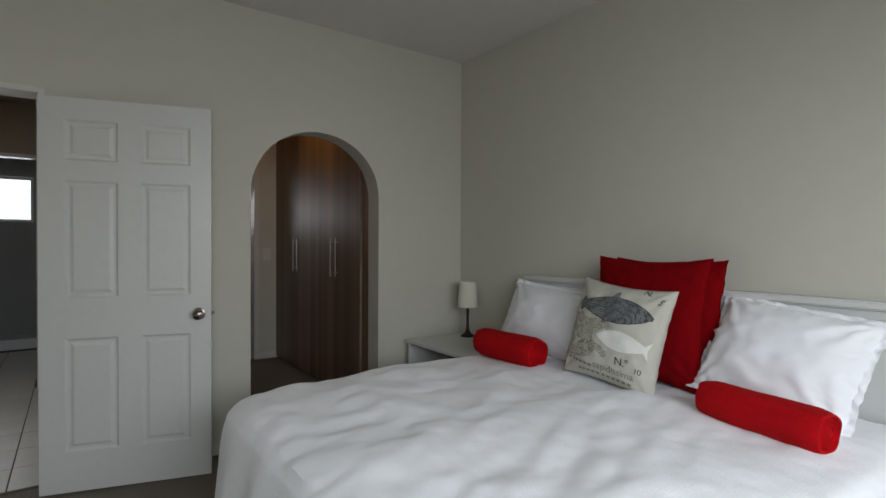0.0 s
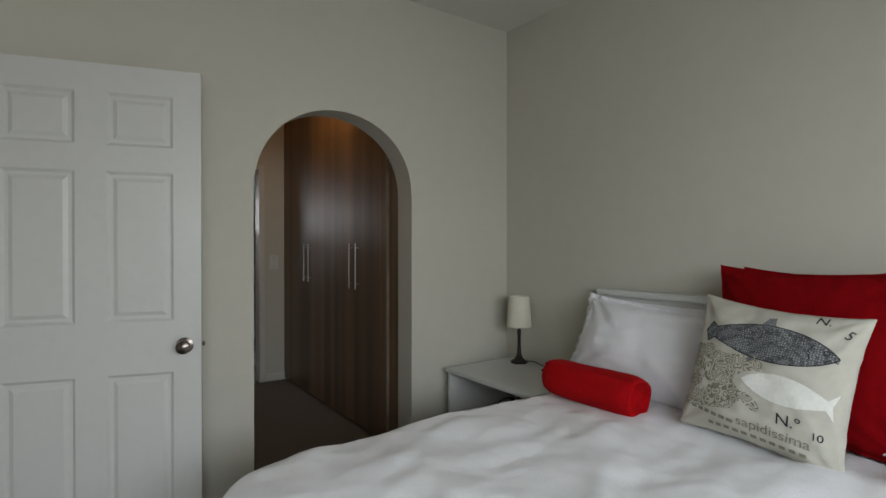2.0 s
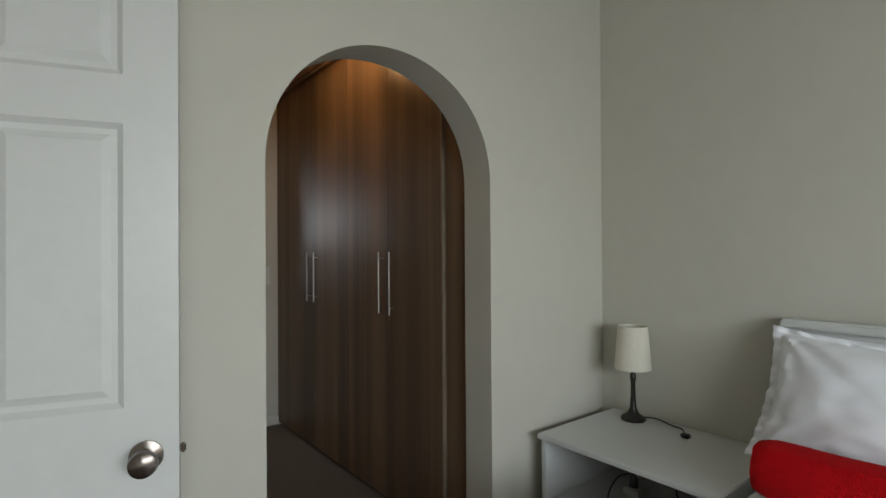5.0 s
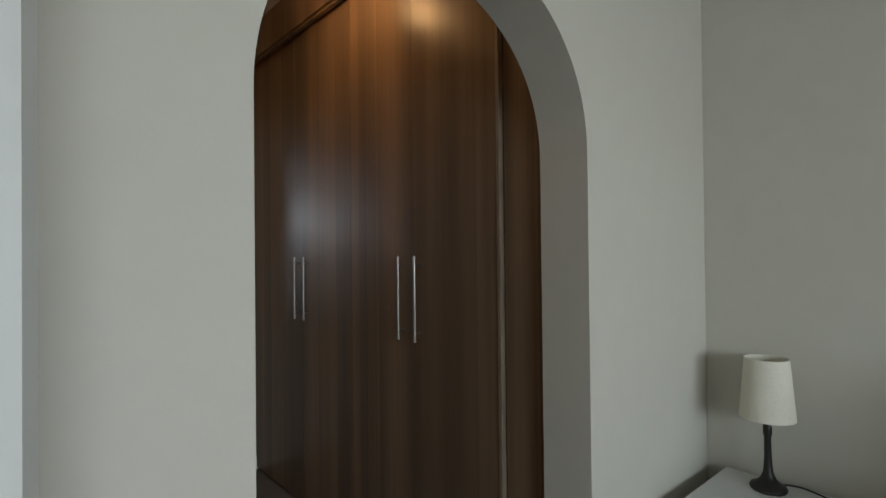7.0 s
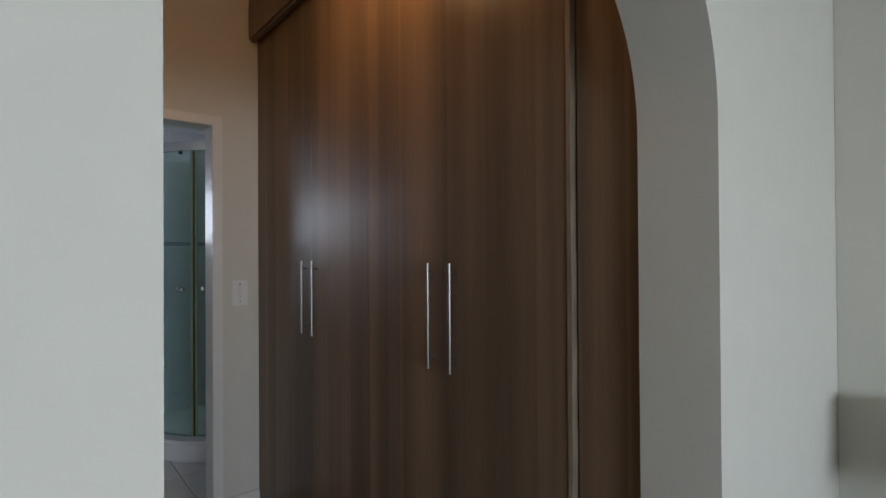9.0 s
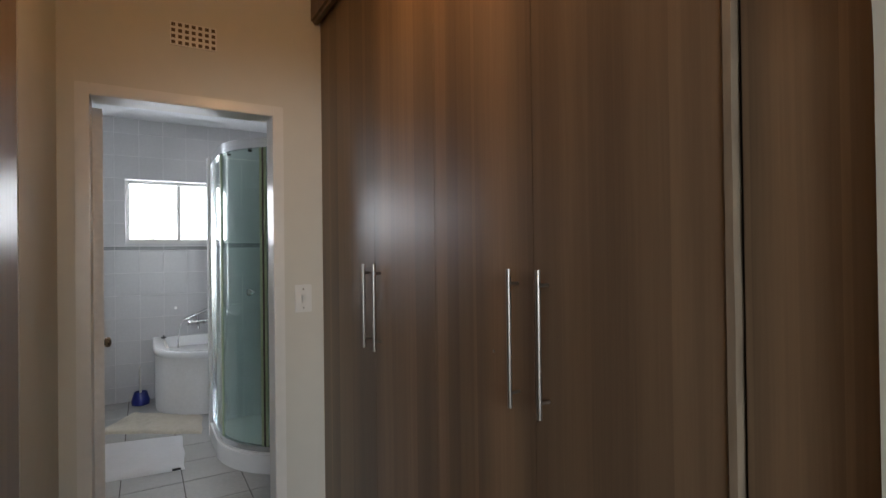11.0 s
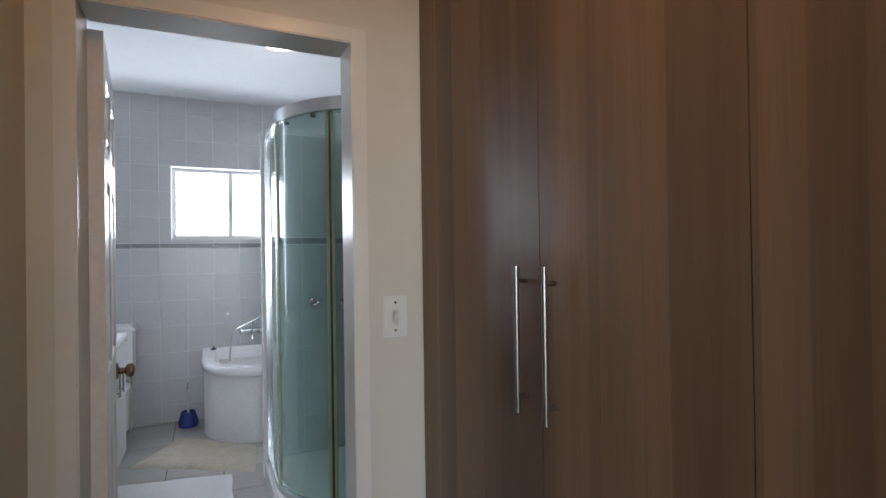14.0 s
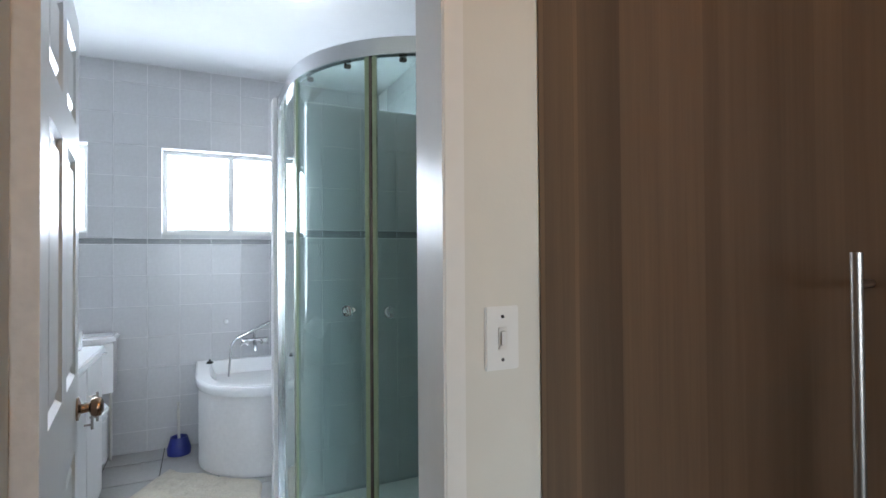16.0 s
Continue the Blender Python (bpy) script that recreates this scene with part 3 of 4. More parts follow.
for i in range(nx):
    add_box(bm, (-w / 2 + i * px, -0.004, -h / 2), (-w / 2 + i * px + (px - hole) / 2, 0, h / 2))
    add_box(bm, (-w / 2 + (i + 1) * px - (px - hole) / 2, -0.004, -h / 2), (-w / 2 + (i + 1) * px, 0, h / 2))
    for k in range(nz + 1):
        lo = -h / 2 + k * pz - ((pz - hole) / 2 if k else 0)
        hi = -h / 2 + k * pz + ((pz - hole) / 2 if k < nz else 0)
        add_box(bm, (-w / 2 + i * px + (px - hole) / 2, -0.004, lo), (-w / 2 + (i + 1) * px - (px - hole) / 2, 0, hi))
part("grille", bm, TRIM, vent)
# dark sheet paints the shade inside the holes; the wall behind is solid
part("backing", box((-w / 2, -0.0025, -h / 2), (w / 2, -0.0008, h / 2)), material("vent_hole_shade", (0.10, 0.065, 0.035), 0.9), vent, "dark sheet standing in for the shade in the vent holes")

sw = thing("light_switch", (-0.775, YB0, 1.16), "cream rectangular light switch plate on the wall", "light switch")
part("plate", box((-0.042, -0.008, -0.068), (0.042, 0.0, 0.068), 0.003), WHITEPLASTIC, sw)
part("surround", box((-0.011, -0.0095, -0.024), (0.011, -0.0075, 0.024), 0.001), TRIM, sw)
part("rocker", box((-0.007, -0.013, -0.016), (0.007, -0.009, 0.016), 0.002), WHITEPLASTIC, sw)
for z in (-0.046, 0.046):
    part("screw", lathe([(0.001, -0.0085), (0.004, -0.009), (0.004, -0.0075)][::-1], 10, (0, 0, z), "y"), PEWTER, sw, "dark screw head")


# ---- bed ----
TOP = 0.619
BX0, BY0, BY1 = -1.975, -2.83, -0.885
bed = thing("bed", (-1.0, -1.865, 0), "white double bed with a low panelled headboard", "bed")


def local(ob, bm):
    bmesh.ops.transform(bm, matrix=ob.matrix_world.inverted(), verts=bm.verts[:])
    return bm


part("mattress", local(bed, box((BX0 + 0.06, BY0 + 0.05, 0.30), (-0.03, BY1 - 0.05, TOP - 0.03), 0.05, 4)), LINEN, bed)
part("base", local(bed, box((BX0 + 0.08, BY0 + 0.06, 0.06), (-0.03, BY1 - 0.06, 0.30), 0.01)), LINEN, bed)
for x in (BX0 + 0.15, -0.12):
    for y in (BY0 + 0.13, BY1 - 0.13):
        part("foot", local(bed, lathe([(0.03, 0), (0.03, 0.06)], 12, (x, y, 0))), BLACK, bed)
head = part("headboard", local(bed, box((0.005, -2.92, 0.05), (0.04, -0.815, 1.05), 0.004)), GLOSS, bed, "white painted headboard")
part("cap", local(bed, box((-0.018, -2.94, 1.05), (0.055, -0.80, 1.085), 0.008, 3)), GLOSS, head)
part("moulding", local(bed, box((-0.006, -2.92, 1.012), (0.005, -0.815, 1.047), 0.004)), GLOSS, head)
part("stile", local(bed, box((-0.006, -0.86, 0.1), (0.005, -0.815, 1.011), 0.003)), GLOSS, head)


def bedspread():
    """A cover over the mattress with soft dips on top and folds in its hanging sides."""
    bm = bmesh.new()
    nx, ny, drop = 170, 170, 0.50
    lx, ly = -0.03 - BX0, BY1 - BY0
    grid = []
    for i in range(nx + 1):
        row = []
        u = -drop + (lx + drop) * i / nx
        for j in range(ny + 1):
            v = -drop + (ly + 2 * drop) * j / ny
            over_x, over_y = max(0, -u), max(0, -v, v - ly)
            over = max(over_x, over_y) if over_x * over_y == 0 else min(math.hypot(over_x, over_y), drop * 1.02)
            r = 0.05
            x, y = BX0 + max(u, 0), BY0 + min(max(v, 0), ly)
            along = x + y
            soft = 0.030 - 0.018 * min(1, max(u, 0) / 0.5)
            cu, cv = 0.21 - max(u, 0), min(max(v, 0), ly) - (ly - 0.21)
            if cu > 0 and cv > 0:
                f = max(cu, cv) / math.hypot(cu, cv)
                x, y = BX0 + 0.21 - cu * f, BY1 - 0.21 + cv * f
            if over < 1e-9:
                edge_near = min(u, v, ly - v)
                z = TOP + 0.003 + 0.020 * noise.noise((x * 3.1, y * 3.4, 0)) + 0.012 * noise.noise((x * 5 + y * 3, y * 9 - x * 4, 3)) + 0.004 * noise.noise((x * 16, y * 18, 6)) + 0.016 * noise.noise((x * 1.3, y * 1.6, 7))
                if edge_near < 0.16:
                    z -= soft * (1 - edge_near / 0.16) ** 2
            else:
                fold = (0.018 * math.sin(along * 17 + 2 * noise.noise((x * 2, y * 2, 5))) + 0.012 * noise.noise((x * 6, y * 6, over * 2))) * min(1, over / 0.25)
                out = 0.045 * (1 - math.exp(-over / 0.05)) + 0.12 * over + fold
                dx, dy = -over_x / over, (-1 if v < 0 else 1) * over_y / over
                x, y = x + dx * out, y + dy * out
                z = TOP - soft - over * (0.94 if over > r else 0.7)
                z = max(z, 0.10 + 0.02 * math.sin(along * 9))
            row.append(bm.verts.new((x, y, z)))
        grid.append(row)
    for i in range(nx):
        for j in range(ny):
            bm.faces.new((grid[i][j], grid[i + 1][j], grid[i + 1][j + 1], grid[i][j + 1]))
    bmesh.ops.recalc_face_normals(bm, faces=bm.faces[:])
    return bm


tagged(part("bedspread", bedspread(), QUILT, None, "", True), "soft white bedspread hanging over the bed's sides", "bedspread")


# ---- pillows and cushions ----
def soft_surface(w, h, th, pinch, flange, seed, crease=1.0):
    """A map (u, v in -1..1, side) to a stuffed cushion's local place: x across, z up, y through."""
    corners = [(su, sv, 11 + 3 * noise.noise((su * 3 + seed, sv * 3, 1))) for su in (-1, 1) for sv in (-1, 1)]

    def at(u, v, side):
        fu, fv = min(1, abs(u) / (1 - flange)), min(1, abs(v) / (1 - flange))
        bulge = (max(0, 1 - fu ** 2.4) * max(0, 1 - fv ** 2.4)) ** 0.5
        rim = 1 - pinch * (1 - v * v) * abs(u) ** 3
        rim_z = 1 - pinch * (1 - u * u) * abs(v) ** 3
        wob = 0.012 * noise.noise((u * 2.3 + seed, v * 2.3, side * 0.7)) + 0.006 * noise.noise((u * 5 + seed, v * 5, side))
        for su, sv, freq in corners:
            du, dv = (su * (1 - flange) - u) * w, (sv * (1 - flange) - v) * h
            dist = math.hypot(du, dv)
            ang = math.atan2(dv, du)
            fade = min(1, dist / 0.10) * math.exp(-dist / 0.20)
            wave = math.sin(ang * freq + seed + 1.5 * noise.noise((u * 3, v * 3, seed)))
            wob += crease * 0.016 * fade * (abs(wave) ** 0.7 * (1 if wave > 0 else -1))
        edge = max(fu, fv) ** 6
        flutter = (0.012 * noise.noise((u * 4 + seed, v * 4, 9)) + crease * 0.012 * noise.noise((u * 9 + seed, v * 9, 4)) * (1 if flange else 0.3)) * edge
        return Vector((u * w / 2 * rim, side * (th / 2 * bulge + 0.002 + wob * bulge) + flutter, h / 2 * (1 + v * rim_z)))
    return at


def cushion_mesh(surface, n=72):
    bm = bmesh.new()
    sides = []
    for side in (-1, 1):
        grid = [[bm.verts.new(surface(-1 + 2 * i / n, -1 + 2 * j / n, side)) for j in range(n + 1)] for i in range(n + 1)]
        for i in range(n):
            for j in range(n):
                f = (grid[i][j], grid[i + 1][j], grid[i + 1][j + 1], grid[i][j + 1])
                bm.faces.new(f if side < 0 else f[::-1])
        sides.append(grid)
    a, b = sides
    for k in range(n):
        for p, q, r, s in ((a[k][0], b[k][0], b[k + 1][0], a[k + 1][0]), (a[k][n], a[k + 1][n], b[k + 1][n], b[k][n]), (a[0][k], a[0][k + 1], b[0][k + 1], b[0][k]), (a[n][k], b[n][k], b[n][k + 1], a[n][k + 1])):
            bm.faces.new((p, q, r, s))
    bmesh.ops.recalc_face_normals(bm, faces=bm.faces[:])
    return bm


def cushion(name, w, h, th, place, lean, turn, mat, label, category, pinch=0.06, flange=0.0, seed=0.0, roll=0.0, crease=1.0):
    """Leaning back by lean degrees; its front faces -x when turn is 0."""
    surface = soft_surface(w, h, th, pinch, flange, seed, crease)
    ob = tagged(part(name, cushion_mesh(surface), mat, None, "", True), label, category)
    ob.matrix_world = pose(*place, 0, 0, -90 + turn) @ pose(0, 0, 0, -lean, roll, 0)
    return ob, surface


cushion("pillow", 0.78, 0.465, 0.25, (-0.235, -1.155, TOP - 0.01), 23, 0, LINEN, "plump white cotton pillow leaning on another", "pillow", 0.07, 0.09, 1.0, 4, 1.5)
cushion("pillow", 0.72, 0.43, 0.10, (-0.07, -1.30, TOP - 0.01), 8, 0, LINEN, "white cotton pillow against the headboard", "pillow", 0.04, 0.05, 2.0)
cushion("pillow", 0.64, 0.50, 0.22, (-0.27, -2.40, TOP), 30, -6, LINEN, "plump white pillow with a flanged edge", "pillow", 0.05, 0.10, 3.0, 6, 1.4)
cushion("cushion", 0.625, 0.63, 0.13, (-0.22, -1.84, TOP - 0.005), 8, 0, RED, "large square red cushion", "cushion", 0.085, 0.03, 4.0, 0, 0.8)
cushion("cushion", 0.60, 0.62, 0.12, (-0.12, -1.885, TOP - 0.005), 6, 0, RED, "large square red cushion tucked behind another", "cushion", 0.085, 0.03, 5.0, 0, 0.8)
fish_cushion, fish_surface = cushion("fish_cushion", 0.54, 0.515, 0.19, (-0.42, -1.775, TOP - 0.008), 15, -3, CANVAS, "beige canvas cushion printed with fish, coral and lettering", "cushion", 0.09, 0.0, 6.0, 4, 1.0)


def print_on(name, polygons, mat, lift, label="", grid=0.0):
    """Flat printed shapes in cushion coordinates (-1..1), laid on the cushion's front."""
    bm = bmesh.new()
    for poly in polygons:
        vs = [bm.verts.new((u, v, 0)) for u, v in poly]
        bm.faces.new(vs)
    bmesh.ops.triangulate(bm, faces=bm.faces[:])
    for _ in range(2):
        long = [e for e in bm.edges if e.calc_length() > 0.12]
        if long:
            bmesh.ops.subdivide_edges(bm, edges=long, cuts=1)
            bmesh.ops.triangulate(bm, faces=bm.faces[:])
    for v in bm.verts:
        p = fish_surface(v.co.x, v.co.y, -1)
        v.co = (p.x, p.y - lift, p.z)
    ob = part(name, bm, mat, fish_cushion, label)
    if len(polygons) > 1:
        ob["kind"] = "stuff"
    return ob


def stroke(points, width):
    """A thin ribbon polygon along a curve."""
    pts = [Vector((u, v, 0)) for u, v in points]
    polys = []
    for a, b in zip(pts, pts[1:]):
        d = (b - a).normalized()
        n = Vector((-d.y, d.x, 0)) * width / 2
        polys.append([tuple((a + n)[:2]), tuple((a - n)[:2]), tuple((b - n)[:2]), tuple((b + n)[:2])])
    return polys


def fish_outline(cx, cy, length, height, tilt, forked):
    """A fish facing right."""
    half_up = [(0.50, 0.02), (0.42, 0.20), (0.28, 0.40), (0.10, 0.50), (-0.10, 0.46), (-0.28, 0.30), (-0.40, 0.16)]
    tail = [(-0.50, 0.48), (-0.46, 0.0), (-0.50, -0.46)] if forked else [(-0.46, 0.30), (-0.50, 0.0), (-0.46, -0.30)]
    low = [(x, -y * 0.95) for x, y in half_up[::-1]]
    pts = [p.to_2d() for p in spline([(x, y, 0) for x, y in half_up], 4)] + [Vector(t) for t in tail] + [p.to_2d() for p in spline([(x, y, 0) for x, y in low], 4)]
    c, s = math.cos(tilt), math.sin(tilt)
    return [(cx + x * length * c - y * height * s, cy + x * length * s + y * height * c) for x, y in pts]


body_1 = fish_outline(0.03, 0.43, 1.62, 0.50, -0.02, False)
print_on("print", [body_1], SCALES, 0.0022, "grey engraved fish print")
lines = stroke(body_1 + body_1[:1], 0.014)
lines += stroke([(0.56, 0.54), (0.52, 0.45), (0.55, 0.34)], 0.016) + stroke([(0.84, 0.37), (0.74, 0.38), (0.70, 0.36)], 0.014)
lines += stroke([(0.70 + 0.03 * math.cos(a), 0.46 + 0.03 * math.sin(a)) for a in np.linspace(0, 6.28, 10)], 0.014)
print_on("print", lines, INK_LINE, 0.0030, "dark drawn scale and outline print")
print_on("print", [[(-0.05, 0.66), (0.02, 0.80), (0.10, 0.82), (0.12, 0.70), (0.20, 0.64)], [(-0.10, 0.25), (-0.12, 0.14), (-0.02, 0.16), (0.02, 0.25)], [(0.30, 0.27), (0.22, 0.20), (0.32, 0.19), (0.40, 0.25)]], INK, 0.0026, "grey fin prints")
print_on("print", [[(0.80 - u, v) for u, v in fish_outline(0.40, -0.13, 1.04, 0.36, 0.06, True)]], INK_PALE, 0.0026, "pale fish print")
shore = [(-0.97, 0.26), (-0.80, 0.24), (-0.62, 0.27), (-0.44, 0.18), (-0.22, 0.20), (-0.02, 0.22), (0.08, 0.14), (0.10, 0.05), (-0.06, 0.01), (-0.16, -0.06), (-0.22, -0.16), (-0.12, -0.26), (0.0, -0.28), (0.10, -0.36), (0.14, -0.46), (0.06, -0.48), (-0.06, -0.40), (-0.14, -0.44), (-0.20, -0.54), (-0.34, -0.58), (-0.55, -0.62), (-0.74, -0.66), (-0.97, -0.60)]
print_on("print", [[p.to_2d()[:] for p in spline([(u, v, 0) for u, v in shore + shore[:1]], 4)[:-1]]], CORAL, 0.0023, "tan branching coral print")


def lettering(text, u, v, size, mat, turn=0.0):
    """Letters laid on the cushion's front, from its own coordinates."""
    curve = bpy.data.curves.new("text", "FONT")
    curve.body, curve.size = text, size
    tmp = new("text", curve)
    bpy.context.view_layer.update()
    me = bpy.data.meshes.new_from_object(tmp.evaluated_get(bpy.context.evaluated_depsgraph_get()))
    bpy.data.objects.remove(tmp)
    bpy.data.curves.remove(curve)
    bm = bmesh.new()
    bm.from_mesh(me)
    bpy.data.meshes.remove(me)
    c, s = math.cos(turn), math.sin(turn)
    for w in bm.verts:
        p = fish_surface(u + w.co.x * c - w.co.y * s, v + w.co.x * s + w.co.y * c, -1)
        w.co = (p.x, p.y - 0.0026, p.z)
    part("lettering", bm, mat, fish_cushion, "printed dark lettering")


lettering("N.", 0.48, 0.84, 0.17, INK_LINE, -0.05)
lettering("5", 0.80, 0.70, 0.17, INK_LINE, -0.4)
lettering("N.º", 0.32, -0.54, 0.20, INK_LINE)
lettering("10", 0.70, -0.60, 0.13, INK_LINE)
lettering("sapidissima", -0.12, -0.73, 0.185, INK_TAN, -0.02)
print_on("print", sum((stroke([(-0.78 + 0.11 * k, -0.66 - 0.01 * k), (-0.70 + 0.11 * k, -0.67 - 0.01 * k)], 0.05) for k in range(6)), []) + sum((stroke([(-0.5 + 0.11 * k, -0.84), (-0.43 + 0.11 * k, -0.84)], 0.05) for k in range(11)), []), INK_TAN, 0.0024, "unreadable tan lettering bars")


def rolled_towel(centre, length, radius, turn, label):
    """A towel rolled to a sausage with a spiral on its ends."""
    bm = bmesh.new()
    steps, rings = 40, 26
    cage = []
    for i in range(rings + 1):
        t = i / rings
        x = (t - 0.5) * length
        end = min(t, 1 - t) * length
        shrink = 1 - 0.12 * max(0, 1 - end / 0.05) ** 2
        ring = []
        for k in range(steps):
            a = 2 * math.pi * k / steps
            lip = 0.010 * max(0, 1 - ((a - 0.9) % (2 * math.pi)) / 0.7)
            r = radius * shrink * (1 + 0.06 * noise.noise((x * 6, math.cos(a), math.sin(a)))) + lip
            ring.append(bm.verts.new((x + 0.008 * noise.noise((a, t * 3, 2)), r * math.cos(a), radius * 0.94 + r * math.sin(a) * 0.94)))
        cage.append(ring)
    for a, b in zip(cage, cage[1:]):
        for k in range(steps):
            bm.faces.new((a[k], a[(k + 1) % steps], b[(k + 1) % steps], b[k]))
    for ring, sign in ((cage[0], -1), (cage[-1], 1)):
        centre_r = ring
        for depth, scale in ((0.004, 0.86), (-0.006, 0.78), (0.006, 0.66), (-0.006, 0.56), (0.006, 0.42), (-0.006, 0.3), (0.004, 0.14)):
            nxt = []
            mid_p = sum((v.co for v in ring), Vector()) / steps
            for v in ring:
                p = mid_p + (v.co - mid_p) * scale
                nxt.append(bm.verts.new((p.x + sign * depth, p.y, p.z)))
            for k in range(steps):
                bm.faces.new((centre_r[k], centre_r[(k + 1) % steps], nxt[(k + 1) % steps], nxt[k]))
            centre_r = nxt
        bm.faces.new(centre_r)
    bmesh.ops.recalc_face_normals(bm, faces=bm.faces[:])
    ob = tagged(part("rolled_towel", bm, REDTOWEL, None, "", True), label, "towel", "rolled towels on the bed")
    ob.matrix_world = pose(*centre, 0, 0, turn)


rolled_towel((-0.45, -1.128, TOP - 0.012), 0.47, 0.091, 90, "rolled bright red towel before a white pillow")
rolled_towel((-0.47, -2.50, TOP - 0.012), 0.45, 0.080, 80, "rolled bright red towel before a white pillow")


# ---- bedside ----
ns = thing("nightstand", (-0.22, -0.44, 0), "white open bedside table with a shelf", "nightstand")
NX0, NX1, NY0, NY1, NZ = -0.505, 0.050, -0.80, -0.067, 0.575
part("top", local(ns, box((NX0, NY0, NZ - 0.022), (NX1, NY1, NZ), 0.004)), GLOSS, ns)
for y in (NY0 + 0.012, NY1 - 0.036):
    part("side_panel", local(ns, box((NX0 + 0.015, y, 0.0), (NX1 - 0.002, y + 0.024, NZ - 0.022), 0.002)), GLOSS, ns)
part("shelf", local(ns, box((NX0 + 0.018, NY0 + 0.036, 0.285), (NX1 - 0.012, NY1 - 0.036, 0.305), 0.002)), GLOSS, ns)
part("back_panel", local(ns, box((NX1 - 0.012, NY0 + 0.036, 0.02), (NX1 - 0.002, NY1 - 0.036, NZ - 0.022))), GLOSS, ns)
part("drawer_front", local(ns, box((NX0 + 0.008, NY0 + 0.038, 0.03), (NX0 + 0.028, NY1 - 0.038, 0.280), 0.003)), GLOSS, ns)

LX, LY = -0.038, -0.226
tl = thing("table_lamp", (LX, LY, NZ), "small table lamp with a cream drum shade", "lamp")
part("stem", lathe([(0.052, 0.0), (0.054, 0.006), (0.050, 0.014), (0.034, 0.022), (0.022, 0.036), (0.014, 0.058), (0.011, 0.10), (0.010, 0.17), (0.013, 0.178), (0.013, 0.20), (0.009, 0.215), (0.009, 0.240)], 32), DARKMETAL, tl, "dark turned metal stem and foot", True)
bm = bmesh.new()
sh = [(0.080, 0.230), (0.064, 0.422), (0.0618, 0.422), (0.0778, 0.230)]
rings = [[bm.verts.new((r * math.cos(2 * math.pi * k / 48), r * math.sin(2 * math.pi * k / 48), z)) for k in range(48)] for r, z in sh]
for i in range(4):
    a, b = rings[i], rings[(i + 1) % 4]
    for k in range(48):
        bm.faces.new((a[k], a[(k + 1) % 48], b[(k + 1) % 48], b[k]))
bmesh.ops.recalc_face_normals(bm, faces=bm.faces[:])
part("shade", bm, SHADE, tl, "cream fabric shade", True)
for k in range(3):
    a = 2 * math.pi * k / 3
    part("shade_arm", tube([(0.008 * math.cos(a), 0.008 * math.sin(a), 0.236), (0.076 * math.cos(a), 0.076 * math.sin(a), 0.236)], 0.0018, 6), STEEL, tl)
cable = part("cable", tube(spline([(0.05, -0.02, 0.006), (0.055, -0.08, 0.012), (0.04, -0.16, 0.006), (0.03, -0.21, 0.004), (-0.03, -0.245, 0.004)], 8), 0.003, 8), BLACK, tl, "black lamp cable", True)
part("cable_switch", box((-0.055, -0.275, 0.0), (-0.025, -0.240, 0.016), 0.005), BLACK, cable, "black inline cable switch")

ad = thing("power_adapter", (-0.16, -0.30, 0.305), "black plug in a white adapter on the shelf", "adapter")
part("block", box((-0.03, -0.035, 0), (0.03, 0.035, 0.03), 0.005), WHITEPLASTIC, ad)
part("plug", lathe([(0.018, 0.03), (0.02, 0.034), (0.018, 0.055), (0.008, 0.085), (0.004, 0.09)], 16, (0, 0, 0)), BLACK, ad, "black plug", True)
part("cable", tube(spline([(0, 0, 0.088), (-0.06, 0.04, 0.07), (-0.14, 0.03, 0.008), (-0.17, -0.08, 0.005), (-0.13, -0.22, 0.006), (0.02, -0.30, 0.005)], 8), 0.003, 8), BLACK, ad, "black cable", True)
part("cable", tube(spline([(0.12, -0.10, 0.24), (0.06, -0.14, 0.14), (0.0, -0.2, 0.03), (-0.02, -0.28, 0.008)], 8), 0.003, 8), BLACK, ad, "black cable", True)

wb = thing("waste_bin", (-0.655, -0.215, 0), "black round waste bin on the carpet", "bin")
part("bucket", lathe([(0.085, 0.0), (0.09, 0.004), (0.118, 0.265), (0.112, 0.265), (0.086, 0.012), (0.001, 0.010)], 40), BLACK, wb, "", True)
bm = bmesh.new()
prof = [(0.110, 0.258), (0.113, 0.271), (0.119, 0.273), (0.123, 0.265), (0.120, 0.255)]
rings = [[bm.verts.new((r * math.cos(2 * math.pi * k / 40), r * math.sin(2 * math.pi * k / 40), z + 0.003 * noise.noise((math.cos(2 * math.pi * k / 40) * 3, math.sin(2 * math.pi * k / 40) * 3, 1)))) for k in range(40)] for r, z in prof]
for i in range(5):
    a, b = rings[i], rings[(i + 1) % 5]
    for k in range(40):
        bm.faces.new((a[k], a[(k + 1) % 40], b[(k + 1) % 40], b[k]))
bmesh.ops.recalc_face_normals(bm, faces=bm.faces[:])
part("liner", bm, BLACK, wb, "black bag folded over the rim", True)


# ---- bathroom things ----
SX0, SX1, SY0, SY1, SR = -1.005, -0.003, 3.13, 4.12, 0.60
ACX, ACY = SX0 + SR, SY0 + SR


def quadrant(offset, n=24):
    """The shower's plan outline inside edge: from the partition round to the side wall."""
    r = SR - offset
    pts = [(SX0 + offset, SY1), (SX0 + offset, ACY)]
    pts += [(ACX - r * math.cos(math.pi / 2 * k / n), ACY - r * math.sin(math.pi / 2 * k / n)) for k in range(1, n)]
    return pts + [(ACX, SY0 + offset), (SX1, SY0 + offset)]


